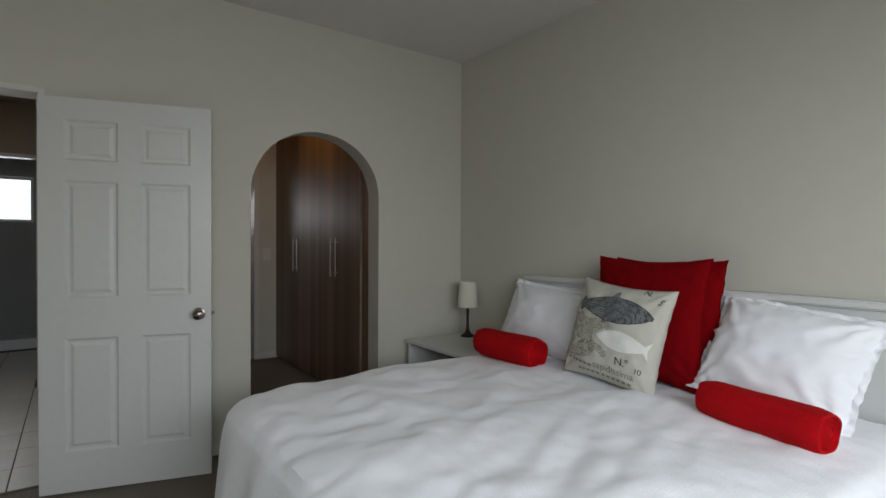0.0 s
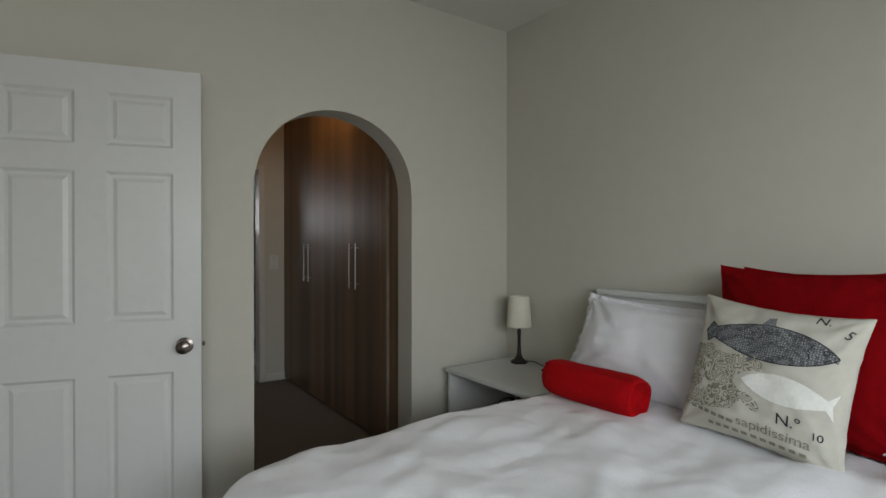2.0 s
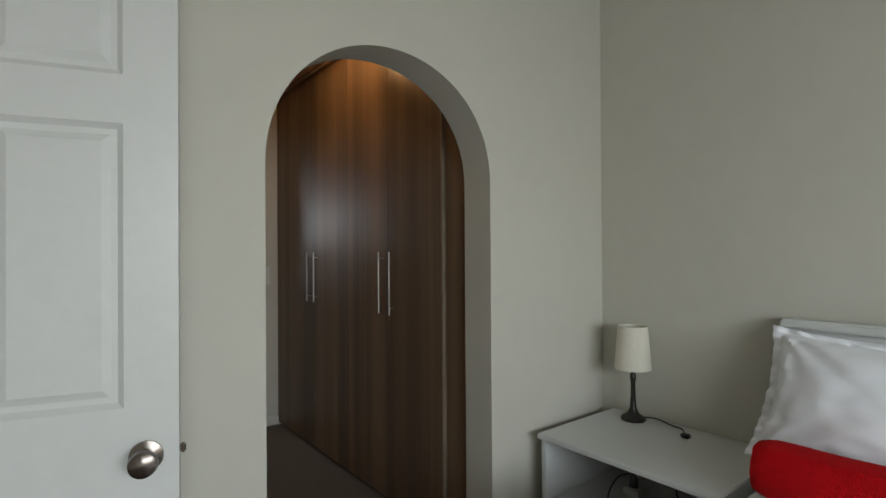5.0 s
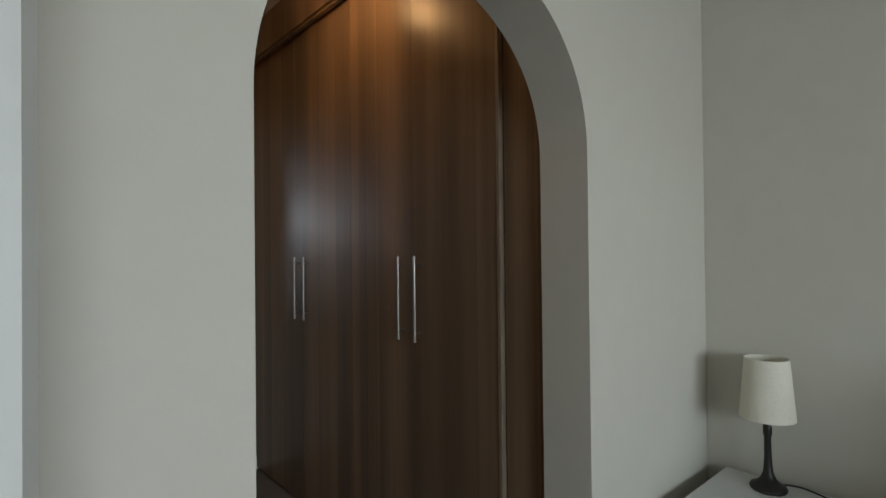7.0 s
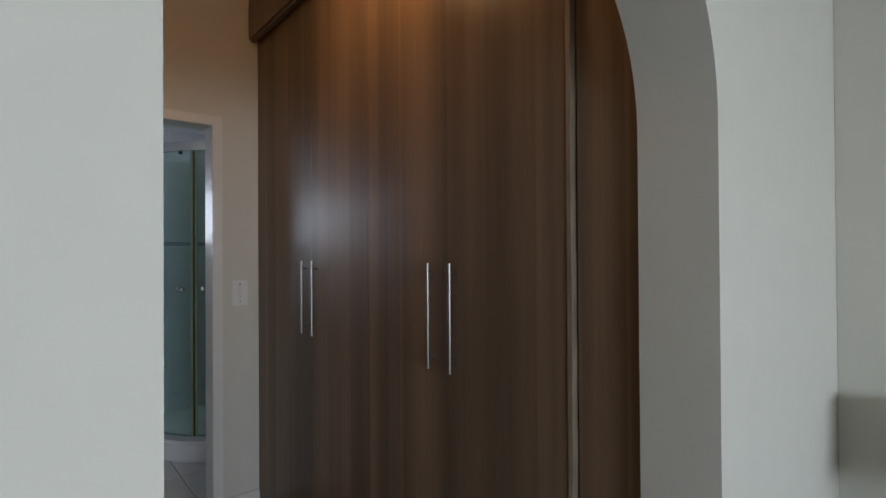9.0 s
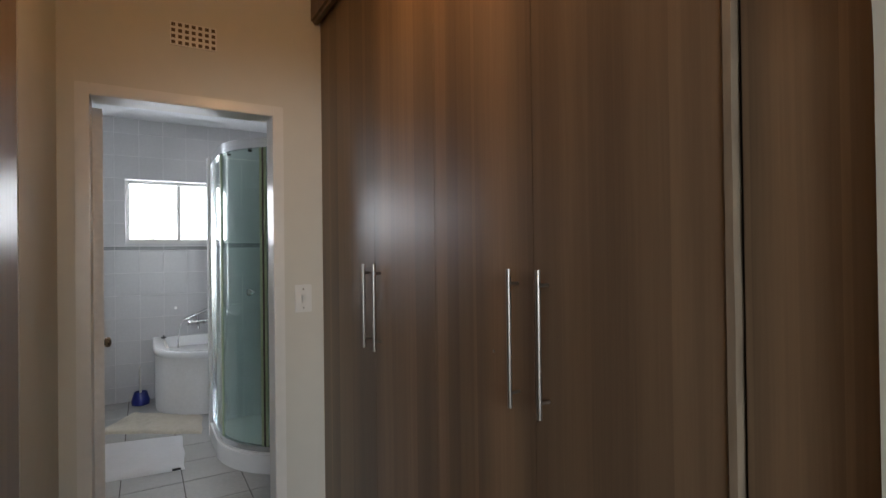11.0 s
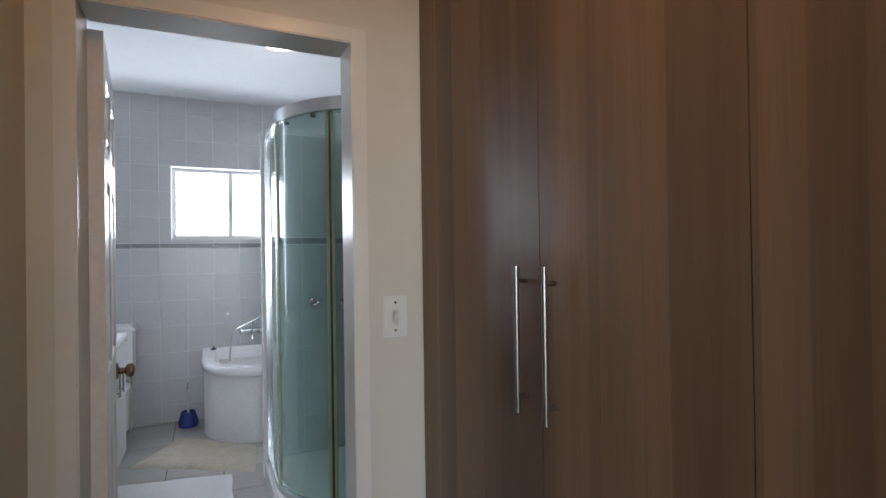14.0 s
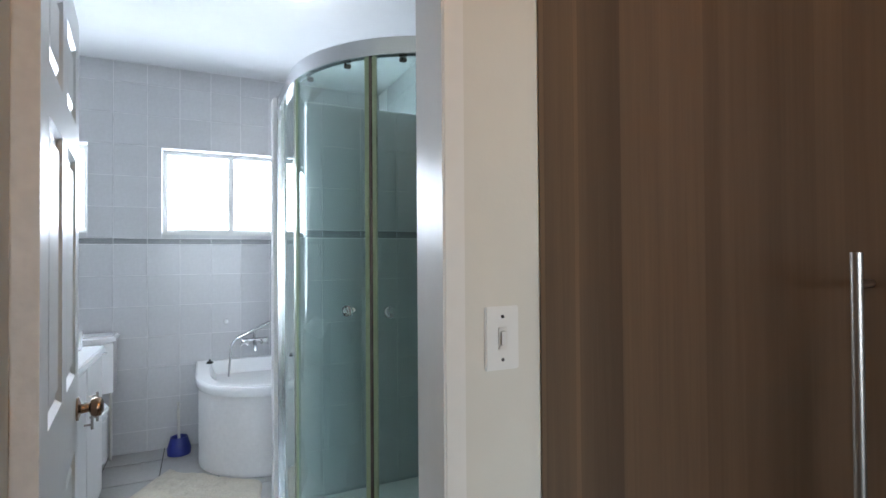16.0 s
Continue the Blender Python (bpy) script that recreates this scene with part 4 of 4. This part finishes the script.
def ribbon(outer, inner, z0, z1):
    """An upright band between two outlines of the same length."""
    bm = bmesh.new()
    n = len(outer)
    v = [[bm.verts.new((x, y, z)) for x, y in line] for line, z in ((outer, z0), (inner, z0), (inner, z1), (outer, z1))]
    for k in range(n - 1):
        for i in range(4):
            bm.faces.new((v[i][k], v[i][k + 1], v[(i + 1) % 4][k + 1], v[(i + 1) % 4][k]))
    bm.faces.new([v[i][0] for i in range(4)])
    bm.faces.new([v[i][-1] for i in range(4)][::-1])
    bmesh.ops.recalc_face_normals(bm, faces=bm.faces[:])
    return bm


shower = thing("shower_enclosure", (-0.5, 3.62, 0), "curved green-tinted glass shower cabin with chrome rails", "shower")
part("tray", local(shower, prism(quadrant(-0.03) + [(SX1, SY1)], 0.0, 0.13, 0.015)), CERAMIC, shower, "white raised shower tray", True)
for z0, z1 in ((0.131, 0.165), (2.062, 2.124)):
    part("rail", local(shower, ribbon(quadrant(-0.012), quadrant(0.022), z0, z1)), SILVER, shower, "curved aluminium rail", True)
q = quadrant(0.004)
qi = quadrant(0.009)
cut = (0, 2, 14, 25, len(q) - 1)
for a, b in zip(cut, cut[1:]):
    p = part("glass_panel", local(shower, ribbon(q[a:b + 1], qi[a:b + 1], 0.166, 2.061)), SHOWERGLASS, shower, "green-tinted glass panel", True)
    p.visible_shadow = False
part("wall_profile", local(shower, box((SX0 - 0.014, SY1 - 0.03, 0.13), (SX0 + 0.022, SY1 - 0.002, 2.125), 0.003)), SILVER, shower)
part("wall_profile", local(shower, box((SX1 - 0.03, SY0 - 0.012, 0.13), (SX1, SY0 + 0.022, 2.125), 0.003)), SILVER, shower)
for k in (1, 2, 13, 14, 15, 26):
    x, y = q[min(k, len(q) - 1)]
    if k in (2, 26):
        part("seal", local(shower, box((x - 0.004, y - 0.045, 0.166), (x + 0.004, y - 0.012, 2.061), 0.002)), SEAL, shower, "greenish seal strip") if k == 2 else None
        part("seal", local(shower, box((x - 0.007, y - 0.007, 0.166), (x + 0.007, y + 0.007, 2.061), 0.003)), SILVER, shower, "aluminium upright")
    elif k == 14:
        along = Vector((q[15][0] - q[13][0], q[15][1] - q[13][1], 0)).normalized()
        for step, w, mat, what in ((-0.015, 0.008, SEAL, "greenish door seal strip"), (0.0, 0.006, PEWTER, "dark gap strip between the doors"), (0.015, 0.008, SEAL, "greenish door seal strip")):
            strip = box((-w, -0.007, 0.166), (w, 0.007, 2.061), 0.002)
            turn = Matrix.Translation(Vector((x, y, 0)) + along * step) @ Matrix.Rotation(math.atan2(along.y, along.x), 4, "Z")
            bmesh.ops.transform(strip, matrix=turn, verts=strip.verts[:])
            part("seal", local(shower, strip), mat, shower, what)
for k in (12, 16):
    x, y = quadrant(-0.02)[k]
    d = Vector((x - ACX, y - ACY, 0)).normalized()
    hub = part("knob", local(shower, lathe([(0.010, -0.022), (0.012, -0.01), (0.020, 0.004), (0.021, 0.016), (0.012, 0.024), (0.001, 0.025)], 12)), ACRYLIC, shower, "clear crystal-like knob", False)
    hub.matrix_world = Matrix.Translation(Vector((x, y, 1.141))) @ d.to_track_quat("Z", "Y").to_matrix().to_4x4()
    me = hub.data
    me.transform(shower.matrix_world)
for k in (5, 11, 17, 22):
    x, y = quadrant(0.03)[k]
    part("roller", local(shower, box((x - 0.013, y - 0.009, 2.046), (x + 0.013, y + 0.009, 2.0615), 0.003)), PEWTER, shower, "small grey door roller")

partition = structure("wall_partition", box((-1.035, SY1 + 0.002, 0), (0.0, SY1 + 0.10, 2.125), 0.003), GROUT, "tiled partition between shower and bath")

# corner bath
out = [(-1.39, YR - 0.003), (-1.39, 5.22)]
cx, cy, rx, ry = -0.93, 5.22, 0.46, 0.45
out += [(cx - rx * math.cos(a), cy - ry * math.sin(a)) for a in np.linspace(0.1, 1.5, 12)]
out += [(-0.5, 4.74), (-0.01, 4.72), (-0.01, YR - 0.003)]
tub = thing("corner_bath", (-0.7, 5.2, 0), "white corner bath with a curved tiled front", "bath")
apron = [(x + 0.018 if x < -0.1 else x, y + (0.018 if y < YR - 0.1 else 0)) for x, y in out]
part("apron", local(tub, prism(apron, 0.0, 0.495)), GROUT, tub, "curved tiled bath front", True)
bm = bmesh.new()
c0 = Vector((-0.62, 5.2))


def shrink(s):
    return [(c0.x + (x - c0.x) * s, c0.y + (y - c0.y) * s) for x, y in out]


levels = [(0.985, 0.490), (1.000, 0.500), (1.004, 0.522), (1.000, 0.540), (0.985, 0.550), (0.89, 0.547), (0.865, 0.530), (0.78, 0.38), (0.64, 0.22), (0.3, 0.19)]


def rim_rise(y):
    """The rim climbs gently towards the window wall."""
    return 0.042 * min(1, max(0, (y - 4.95) / 0.5))


rings = [[bm.verts.new((min(x, -0.006), min(y, YR - 0.003), z + (rim_rise(y) if z > 0.495 else 0))) for x, y in shrink(s)] for s, z in levels]
for a, b in zip(rings, rings[1:]):
    for k in range(len(a)):
        bm.faces.new((a[k], a[(k + 1) % len(a)], b[(k + 1) % len(a)], b[k]))
bm.faces.new(rings[-1])
bmesh.ops.recalc_face_normals(bm, faces=bm.faces[:])
part("tub", local(tub, bm), CERAMIC, tub, "white acrylic bath tub", True)

mixer = thing("bath_mixer", (-1.0, YR, 0.72), "chrome bath mixer with a hand shower and hose", "tap")
part("body", tube([(-0.09, -0.06, 0), (0.09, -0.06, 0)], 0.02, 16), CHROME, mixer, "", True)
for x in (-0.07, 0.07):
    part("inlet", tube([(x, -0.005, 0), (x, -0.06, 0)], 0.014, 12), CHROME, mixer, "", True)
    part("tap_handle", lathe([(0.012, -0.06), (0.014, -0.09), (0.018, -0.094), (0.018, -0.112), (0.001, -0.114)], 12, (x, 0, 0), "y"), CHROME, mixer, "", True)
    for k in range(4):
        a = math.pi / 4 + math.pi / 2 * k
        part("spoke", tube([(x, -0.103, 0), (x + 0.034 * math.cos(a), -0.103, 0.034 * math.sin(a))], 0.007, 8), CHROME, mixer, "", True)
part("spout", tube(spline([(0, -0.06, 0), (0, -0.10, -0.01), (0, -0.15, -0.03), (0, -0.16, -0.06)], 6), 0.012, 12), CHROME, mixer, "", True)
part("cradle", tube([(0, -0.06, 0.01), (0, -0.075, 0.075)], 0.009, 12), CHROME, mixer, "", True)
part("hand_shower", tube(spline([(-0.12, -0.09, 0.03), (-0.02, -0.09, 0.075), (0.09, -0.09, 0.125), (0.13, -0.10, 0.135)], 6), 0.012, 12), CHROME, mixer, "chrome hand shower", True)
part("hose", tube(spline([(-0.12, -0.09, 0.03), (-0.155, -0.095, -0.02), (-0.17, -0.13, -0.12), (-0.18, -0.17, -0.22), (-0.185, -0.20, -0.30)], 8), 0.007, 10), CHROME, mixer, "chrome shower hose", True)
plug = thing("bath_plug", (-1.30, 5.47, 0.592), "small black bath plug on the rim", "plug")
part("stopper", lathe([(0.022, 0.0), (0.024, 0.004), (0.018, 0.014), (0.004, 0.016)], 16), BLACK, plug, "", True)
part("ring", lathe([(0.004, 0.016), (0.008, 0.02), (0.006, 0.028), (0.001, 0.03)], 10), BLACK, plug, "", True)
hook = thing("wall_hook", (-1.19, YR - 0.004, 0.865), "small white oval hook on the tiles", "hook")
part("plate", lathe([(0.001, -0.012), (0.014, -0.010), (0.017, -0.004), (0.017, 0.0)], 20, (0, 0, 0), "y"), CERAMIC, hook, "", True)

tb = thing("toilet_brush", (-1.492, 5.44, 0), "white toilet brush in a blue plastic holder", "toilet brush")
part("holder", lathe([(0.062, 0.0), (0.072, 0.004), (0.075, 0.04), (0.062, 0.085), (0.052, 0.12), (0.048, 0.12), (0.05, 0.09)], 32), BLUE, tb, "blue plastic holder", True)
part("brush_handle", tube([(0, 0, 0.09), (-0.004, 0, 0.26), (-0.006, 0.002, 0.30), (-0.006, 0.002, 0.345), (-0.005, 0.002, 0.352)], 0.009, 12), WHITEPLASTIC, tb, "white handle", True)

wc = thing("toilet", (-2.06, 5.4, 0), "white ceramic toilet with a low cistern", "toilet")
part("cistern", prism([(-0.19, 0.01), (-0.19, 0.185), (0.19, 0.185), (0.19, 0.01), (0.13, -0.02), (-0.13, -0.02)], 0.47, 0.80, 0.01), CERAMIC, wc, "", True)
part("cistern_lid", prism([(-0.205, 0.0), (-0.205, 0.19), (0.205, 0.19), (0.205, 0.0), (0.14, -0.035), (-0.14, -0.035)], 0.801, 0.838, 0.015), CERAMIC, wc, "", True)
part("bowl", prism([(0.19 * math.cos(a), -0.22 + 0.27 * math.sin(a)) for a in np.linspace(0, 2 * math.pi, 29)[:-1]], 0.12, 0.40, 0.03), CERAMIC, wc, "", True)
part("foot", prism([(0.11 * math.cos(a), -0.16 + 0.22 * math.sin(a)) for a in np.linspace(0, 2 * math.pi, 25)[:-1]], 0.0, 0.12), CERAMIC, wc, "", True)
part("seat_lid", prism([(0.195 * math.cos(a), -0.22 + 0.275 * math.sin(a)) for a in np.linspace(0, 2 * math.pi, 29)[:-1]], 0.402, 0.43, 0.012), CERAMIC, wc, "", True)
part("flush_lever", tube([(0.12, -0.045, 0.74), (0.165, -0.05, 0.735)], 0.006, 10), CHROME, wc, "", True)
part("pipe", tube([(0.16, 0.12, 0.0), (0.16, 0.12, 0.47)], 0.008, 10), WHITEPLASTIC, wc, "", True)

vc = thing("vanity_cabinet", (-2.2, 4.35, 0), "white bathroom vanity cabinet with bar handles", "cabinet")
part("body", box((-0.54, -0.40, 0.08), (0.345, 0.42, 0.83), 0.003), GLOSS_BATH_LIT, vc)
part("plinth", box((-0.54, -0.38, 0.0), (0.32, 0.40, 0.08)), GLOSS_BATH_LIT, vc)
part("worktop", box((-0.54, -0.42, 0.83), (0.375, 0.435, 0.868), 0.006), CERAMIC, vc, "white worktop with a basin")
for y in (-0.395, 0.015):
    d = part("door", box((0.347, y, 0.10), (0.364, y + 0.40, 0.82), 0.003), GLOSS_BATH_LIT, vc)
    yy = y + (0.34 if y < 0 else 0.06)
    h = part("handle", tube([(0.395, yy, 0.56), (0.395, yy, 0.70)], 0.006, 10), STEEL, d, "", True)
    for z in (0.58, 0.68):
        part("post", tube([(0.364, yy, z), (0.395, yy, z)], 0.005, 8), STEEL, h)
cup = thing("tumbler", (-1.94, 4.66, 0.868), "small white tumbler on the vanity", "cup")
part("cup", lathe([(0.03, 0.0), (0.032, 0.003), (0.036, 0.10), (0.033, 0.10), (0.029, 0.008), (0.001, 0.007)], 24), CERAMIC, cup, "", True)


def soft_mat(name, corners, thick, mat, label, wobble, pile):
    """A mat with soft edges between four floor corners."""
    bm = bmesh.new()
    n = 36
    a, b, c, d = [Vector(p) for p in corners]
    top = []
    for i in range(n + 1):
        row = []
        for j in range(n + 1):
            s, t = i / n, j / n
            p = a.lerp(b, s).lerp(d.lerp(c, s), t)
            e = min(s, 1 - s, t, 1 - t)
            z = thick * min(1, (e * 14) ** 0.5) + pile * noise.noise((p.x * 22, p.y * 22, 2)) * min(1, e * 9)
            edge_push = wobble * noise.noise((p.x * 5, p.y * 5, 4)) * (1 if e < 0.08 else 0.3)
            row.append(bm.verts.new((p.x + edge_push, p.y + edge_push, max(0.0015, z))))
        top.append(row)
    for i in range(n):
        for j in range(n):
            bm.faces.new((top[i][j], top[i + 1][j], top[i + 1][j + 1], top[i][j + 1]))
    rim = [top[i][0] for i in range(n + 1)] + [top[n][j] for j in range(1, n + 1)] + [top[i][n] for i in range(n - 1, -1, -1)] + [top[0][j] for j in range(n - 1, 0, -1)]
    low = [bm.verts.new((v.co.x, v.co.y, 0.0)) for v in rim]
    for k in range(len(rim)):
        bm.faces.new((rim[k], rim[(k + 1) % len(rim)], low[(k + 1) % len(rim)], low[k]))
    bm.faces.new(low)
    bmesh.ops.recalc_face_normals(bm, faces=bm.faces[:])
    return tagged(part(name, bm, mat, None, "", True), label, "bath mat")


bath_mat = soft_mat("bath_mat", [(-1.84, 3.67), (-1.235, 3.60), (-1.21, 4.30), (-1.87, 4.43)], 0.020, MATWHITE, "folded white towelling bath mat on the tiles", 0.01, 0.003)
part("tag", box((-1.31, 3.605, 0.002), (-1.26, 3.622, 0.012)), BLACK, bath_mat, "small dark sewn label")
soft_mat("shag_rug", [(-1.80, 4.70), (-1.07, 4.28), (-1.04, 4.72), (-1.55, 5.16)], 0.026, RUG, "cream shaggy bathroom rug before the bath", 0.03, 0.012)

lb = thing("ceiling_light", (-0.93, 4.06, 2.695), "round white ceiling light, switched on", "ceiling light")
part("base", lathe([(0.12, -0.001), (0.125, -0.004), (0.125, -0.018), (0.12, -0.020)], 40), WHITEPLASTIC, lb, "", True)
part("diffuser", lathe([(0.115, -0.021), (0.113, -0.035), (0.095, -0.05), (0.06, -0.060), (0.002, -0.064)], 40), LIT, lb, "glowing opal diffuser", True)


# ---- tiles ----
def tile_mesh(name, w, h, d, mat, flat):
    """A pillowed tile: lying when flat, else upright facing -y."""
    bm = bmesh.new()
    e = 0.0008
    rings = []
    for s, z in ((0, 0), (0, d - e), (e, d)):
        pts = [(-w / 2 + s, -h / 2 + s), (w / 2 - s, -h / 2 + s), (w / 2 - s, h / 2 - s), (-w / 2 + s, h / 2 - s)]
        rings.append([bm.verts.new((x, y, z) if flat else (x, -z, y)) for x, y in pts])
    for a, b in zip(rings, rings[1:]):
        for k in range(4):
            bm.faces.new((a[k], a[(k + 1) % 4], b[(k + 1) % 4], b[k]))
    bm.faces.new(rings[-1])
    bmesh.ops.recalc_face_normals(bm, faces=bm.faces[:])
    return mesh_of(name, bm, mat)


def piece(name, mesh, parent, m):
    ob = new(name, mesh)
    ob.parent = parent
    ob.matrix_world = m
    return ob


TW, TH, G = 0.2025, 0.2145, 0.0032
wall_rows = [(0.0, 0.145)] + [(0.145 + TH * k, 0.145 + TH * (k + 1)) for k in range(6)] + [(1.476 + TH * k, min(1.476 + TH * (k + 1), 2.692)) for k in range(6)]
meshes = {}
for i in range(-5, 10):
    x0 = -1.897 + TW * i
    x1 = min(x0 + TW, -0.001)
    if x1 - x0 < 0.03 or x0 < -2.75:
        continue
    for z0, z1 in wall_rows + [(1.434, 1.474)]:
        cuts = [(x0, x1, z0, z1)]
        for wx0, wx1 in ((W0, W1), (V0, V1)):
            nxt = []
            for a, b, lo, hi in cuts:
                if b <= wx0 or a >= wx1 or hi <= WZ0 or lo >= WZ1:
                    nxt.append((a, b, lo, hi))
                    continue
                if a < wx0:
                    nxt.append((a, wx0, lo, hi))
                if b > wx1:
                    nxt.append((wx1, b, lo, hi))
                if lo < WZ0:
                    nxt.append((max(a, wx0), min(b, wx1), lo, WZ0))
                if hi > WZ1:
                    nxt.append((max(a, wx0), min(b, wx1), WZ1, hi))
            cuts = nxt
        for a, b, lo, hi in cuts:
            if b - a < 0.012 or hi - lo < 0.012:
                continue
            key = (round(b - a, 3), round(hi - lo, 3), lo == 1.434)
            if key not in meshes:
                meshes[key] = tile_mesh("tile", b - a - G, hi - lo - G, 0.0025, BORDER if key[2] else TILE, False)
            piece("border_tile" if key[2] else "tile", meshes[key], wall_bath_rear, pose((a + b) / 2, YR, (lo + hi) / 2))

face = {}
for i in range(5):
    x0, x1 = -1.0 + TW * i, min(-1.0 + TW * (i + 1), -0.004)
    for z0, z1 in wall_rows + [(1.434, 1.474)]:
        if z0 > 2.0 or z1 < 0.14:
            continue
        z1 = min(z1, 2.12)
        key = (round(x1 - x0, 3), round(z1 - z0, 3), z0 == 1.434)
        if key not in face:
            face[key] = tile_mesh("tile", x1 - x0 - G, z1 - z0 - G, 0.0025, BORDER if key[2] else TILE, False)
        piece("border_tile" if key[2] else "tile", face[key], partition, pose((x0 + x1) / 2, SY1 + 0.002, (z0 + z1) / 2))

side = {}
for wall, x, turn in ((wall_bath_east, 0.0, -90), (wall_bath_west, -2.75, 90)):
    for j in range(15):
        y = YB1 + 0.003 + TW * (j + 0.5)
        if y + TW / 2 > YR:
            continue
        for z0, z1 in wall_rows + [(1.434, 1.474)]:
            if (wall is wall_bath_east and z0 < 1.2 and y > SY1) or (wall is wall_bath_west and y < 3.2):
                continue
            key = (round(z1 - z0, 3), z0 == 1.434)
            if key not in side:
                side[key] = tile_mesh("tile", TW - G, z1 - z0 - G, 0.0025, BORDER if key[1] else TILE, False)
            piece("border_tile" if key[1] else "tile", side[key], wall, pose(x, y, (z0 + z1) / 2, 0, 0, turn))

apron_tile = {}
arc = [(-1.39, 5.49), (-1.39, 5.30)] + [(cx - rx * math.cos(a), cy - ry * math.sin(a)) for a in np.linspace(0.20, 1.45, 6)]
for (x, y), (x2, y2) in zip(arc, arc[1:]):
    d = math.hypot(x2 - x, y2 - y)
    for z0, z1 in ((0.002, 0.245), (0.245, 0.488)):
        piece("tile", tile_mesh("tile", d - 0.006, z1 - z0 - 0.004, 0.016, TILE, False), tub.children[0], pose((x + x2) / 2 + 0.014, (y + y2) / 2 + 0.014, (z0 + z1) / 2, 0, 0, math.degrees(math.atan2(y2 - y, x2 - x))))

FT = 0.33
ft = tile_mesh("floor_tile", FT - 0.006, FT - 0.006, 0.004, FLOORTILE, True)
for i in range(8):
    for j in range(10):
        x, y = -2.735 + FT * (i + 0.5) + 0.157, 2.50 + FT * (j + 0.5) - 0.09
        if x > -0.05 or y > YR or y < 2.55:
            continue
        piece("floor_tile", ft, floor_bath, pose(x, y, -0.004))
ht = tile_mesh("floor_tile", FT - 0.007, FT - 0.007, 0.004, HALLTILE, True)
for i in range(4):
    for j in range(14):
        x, y = -3.80 + FT * (i + 0.5), 0.13 + FT * (j + 0.5)
        if x > -2.9 and y > 2.3 or y > 4.5:
            continue
        piece("floor_tile", ht, floor_hall, pose(x, y, -0.004))
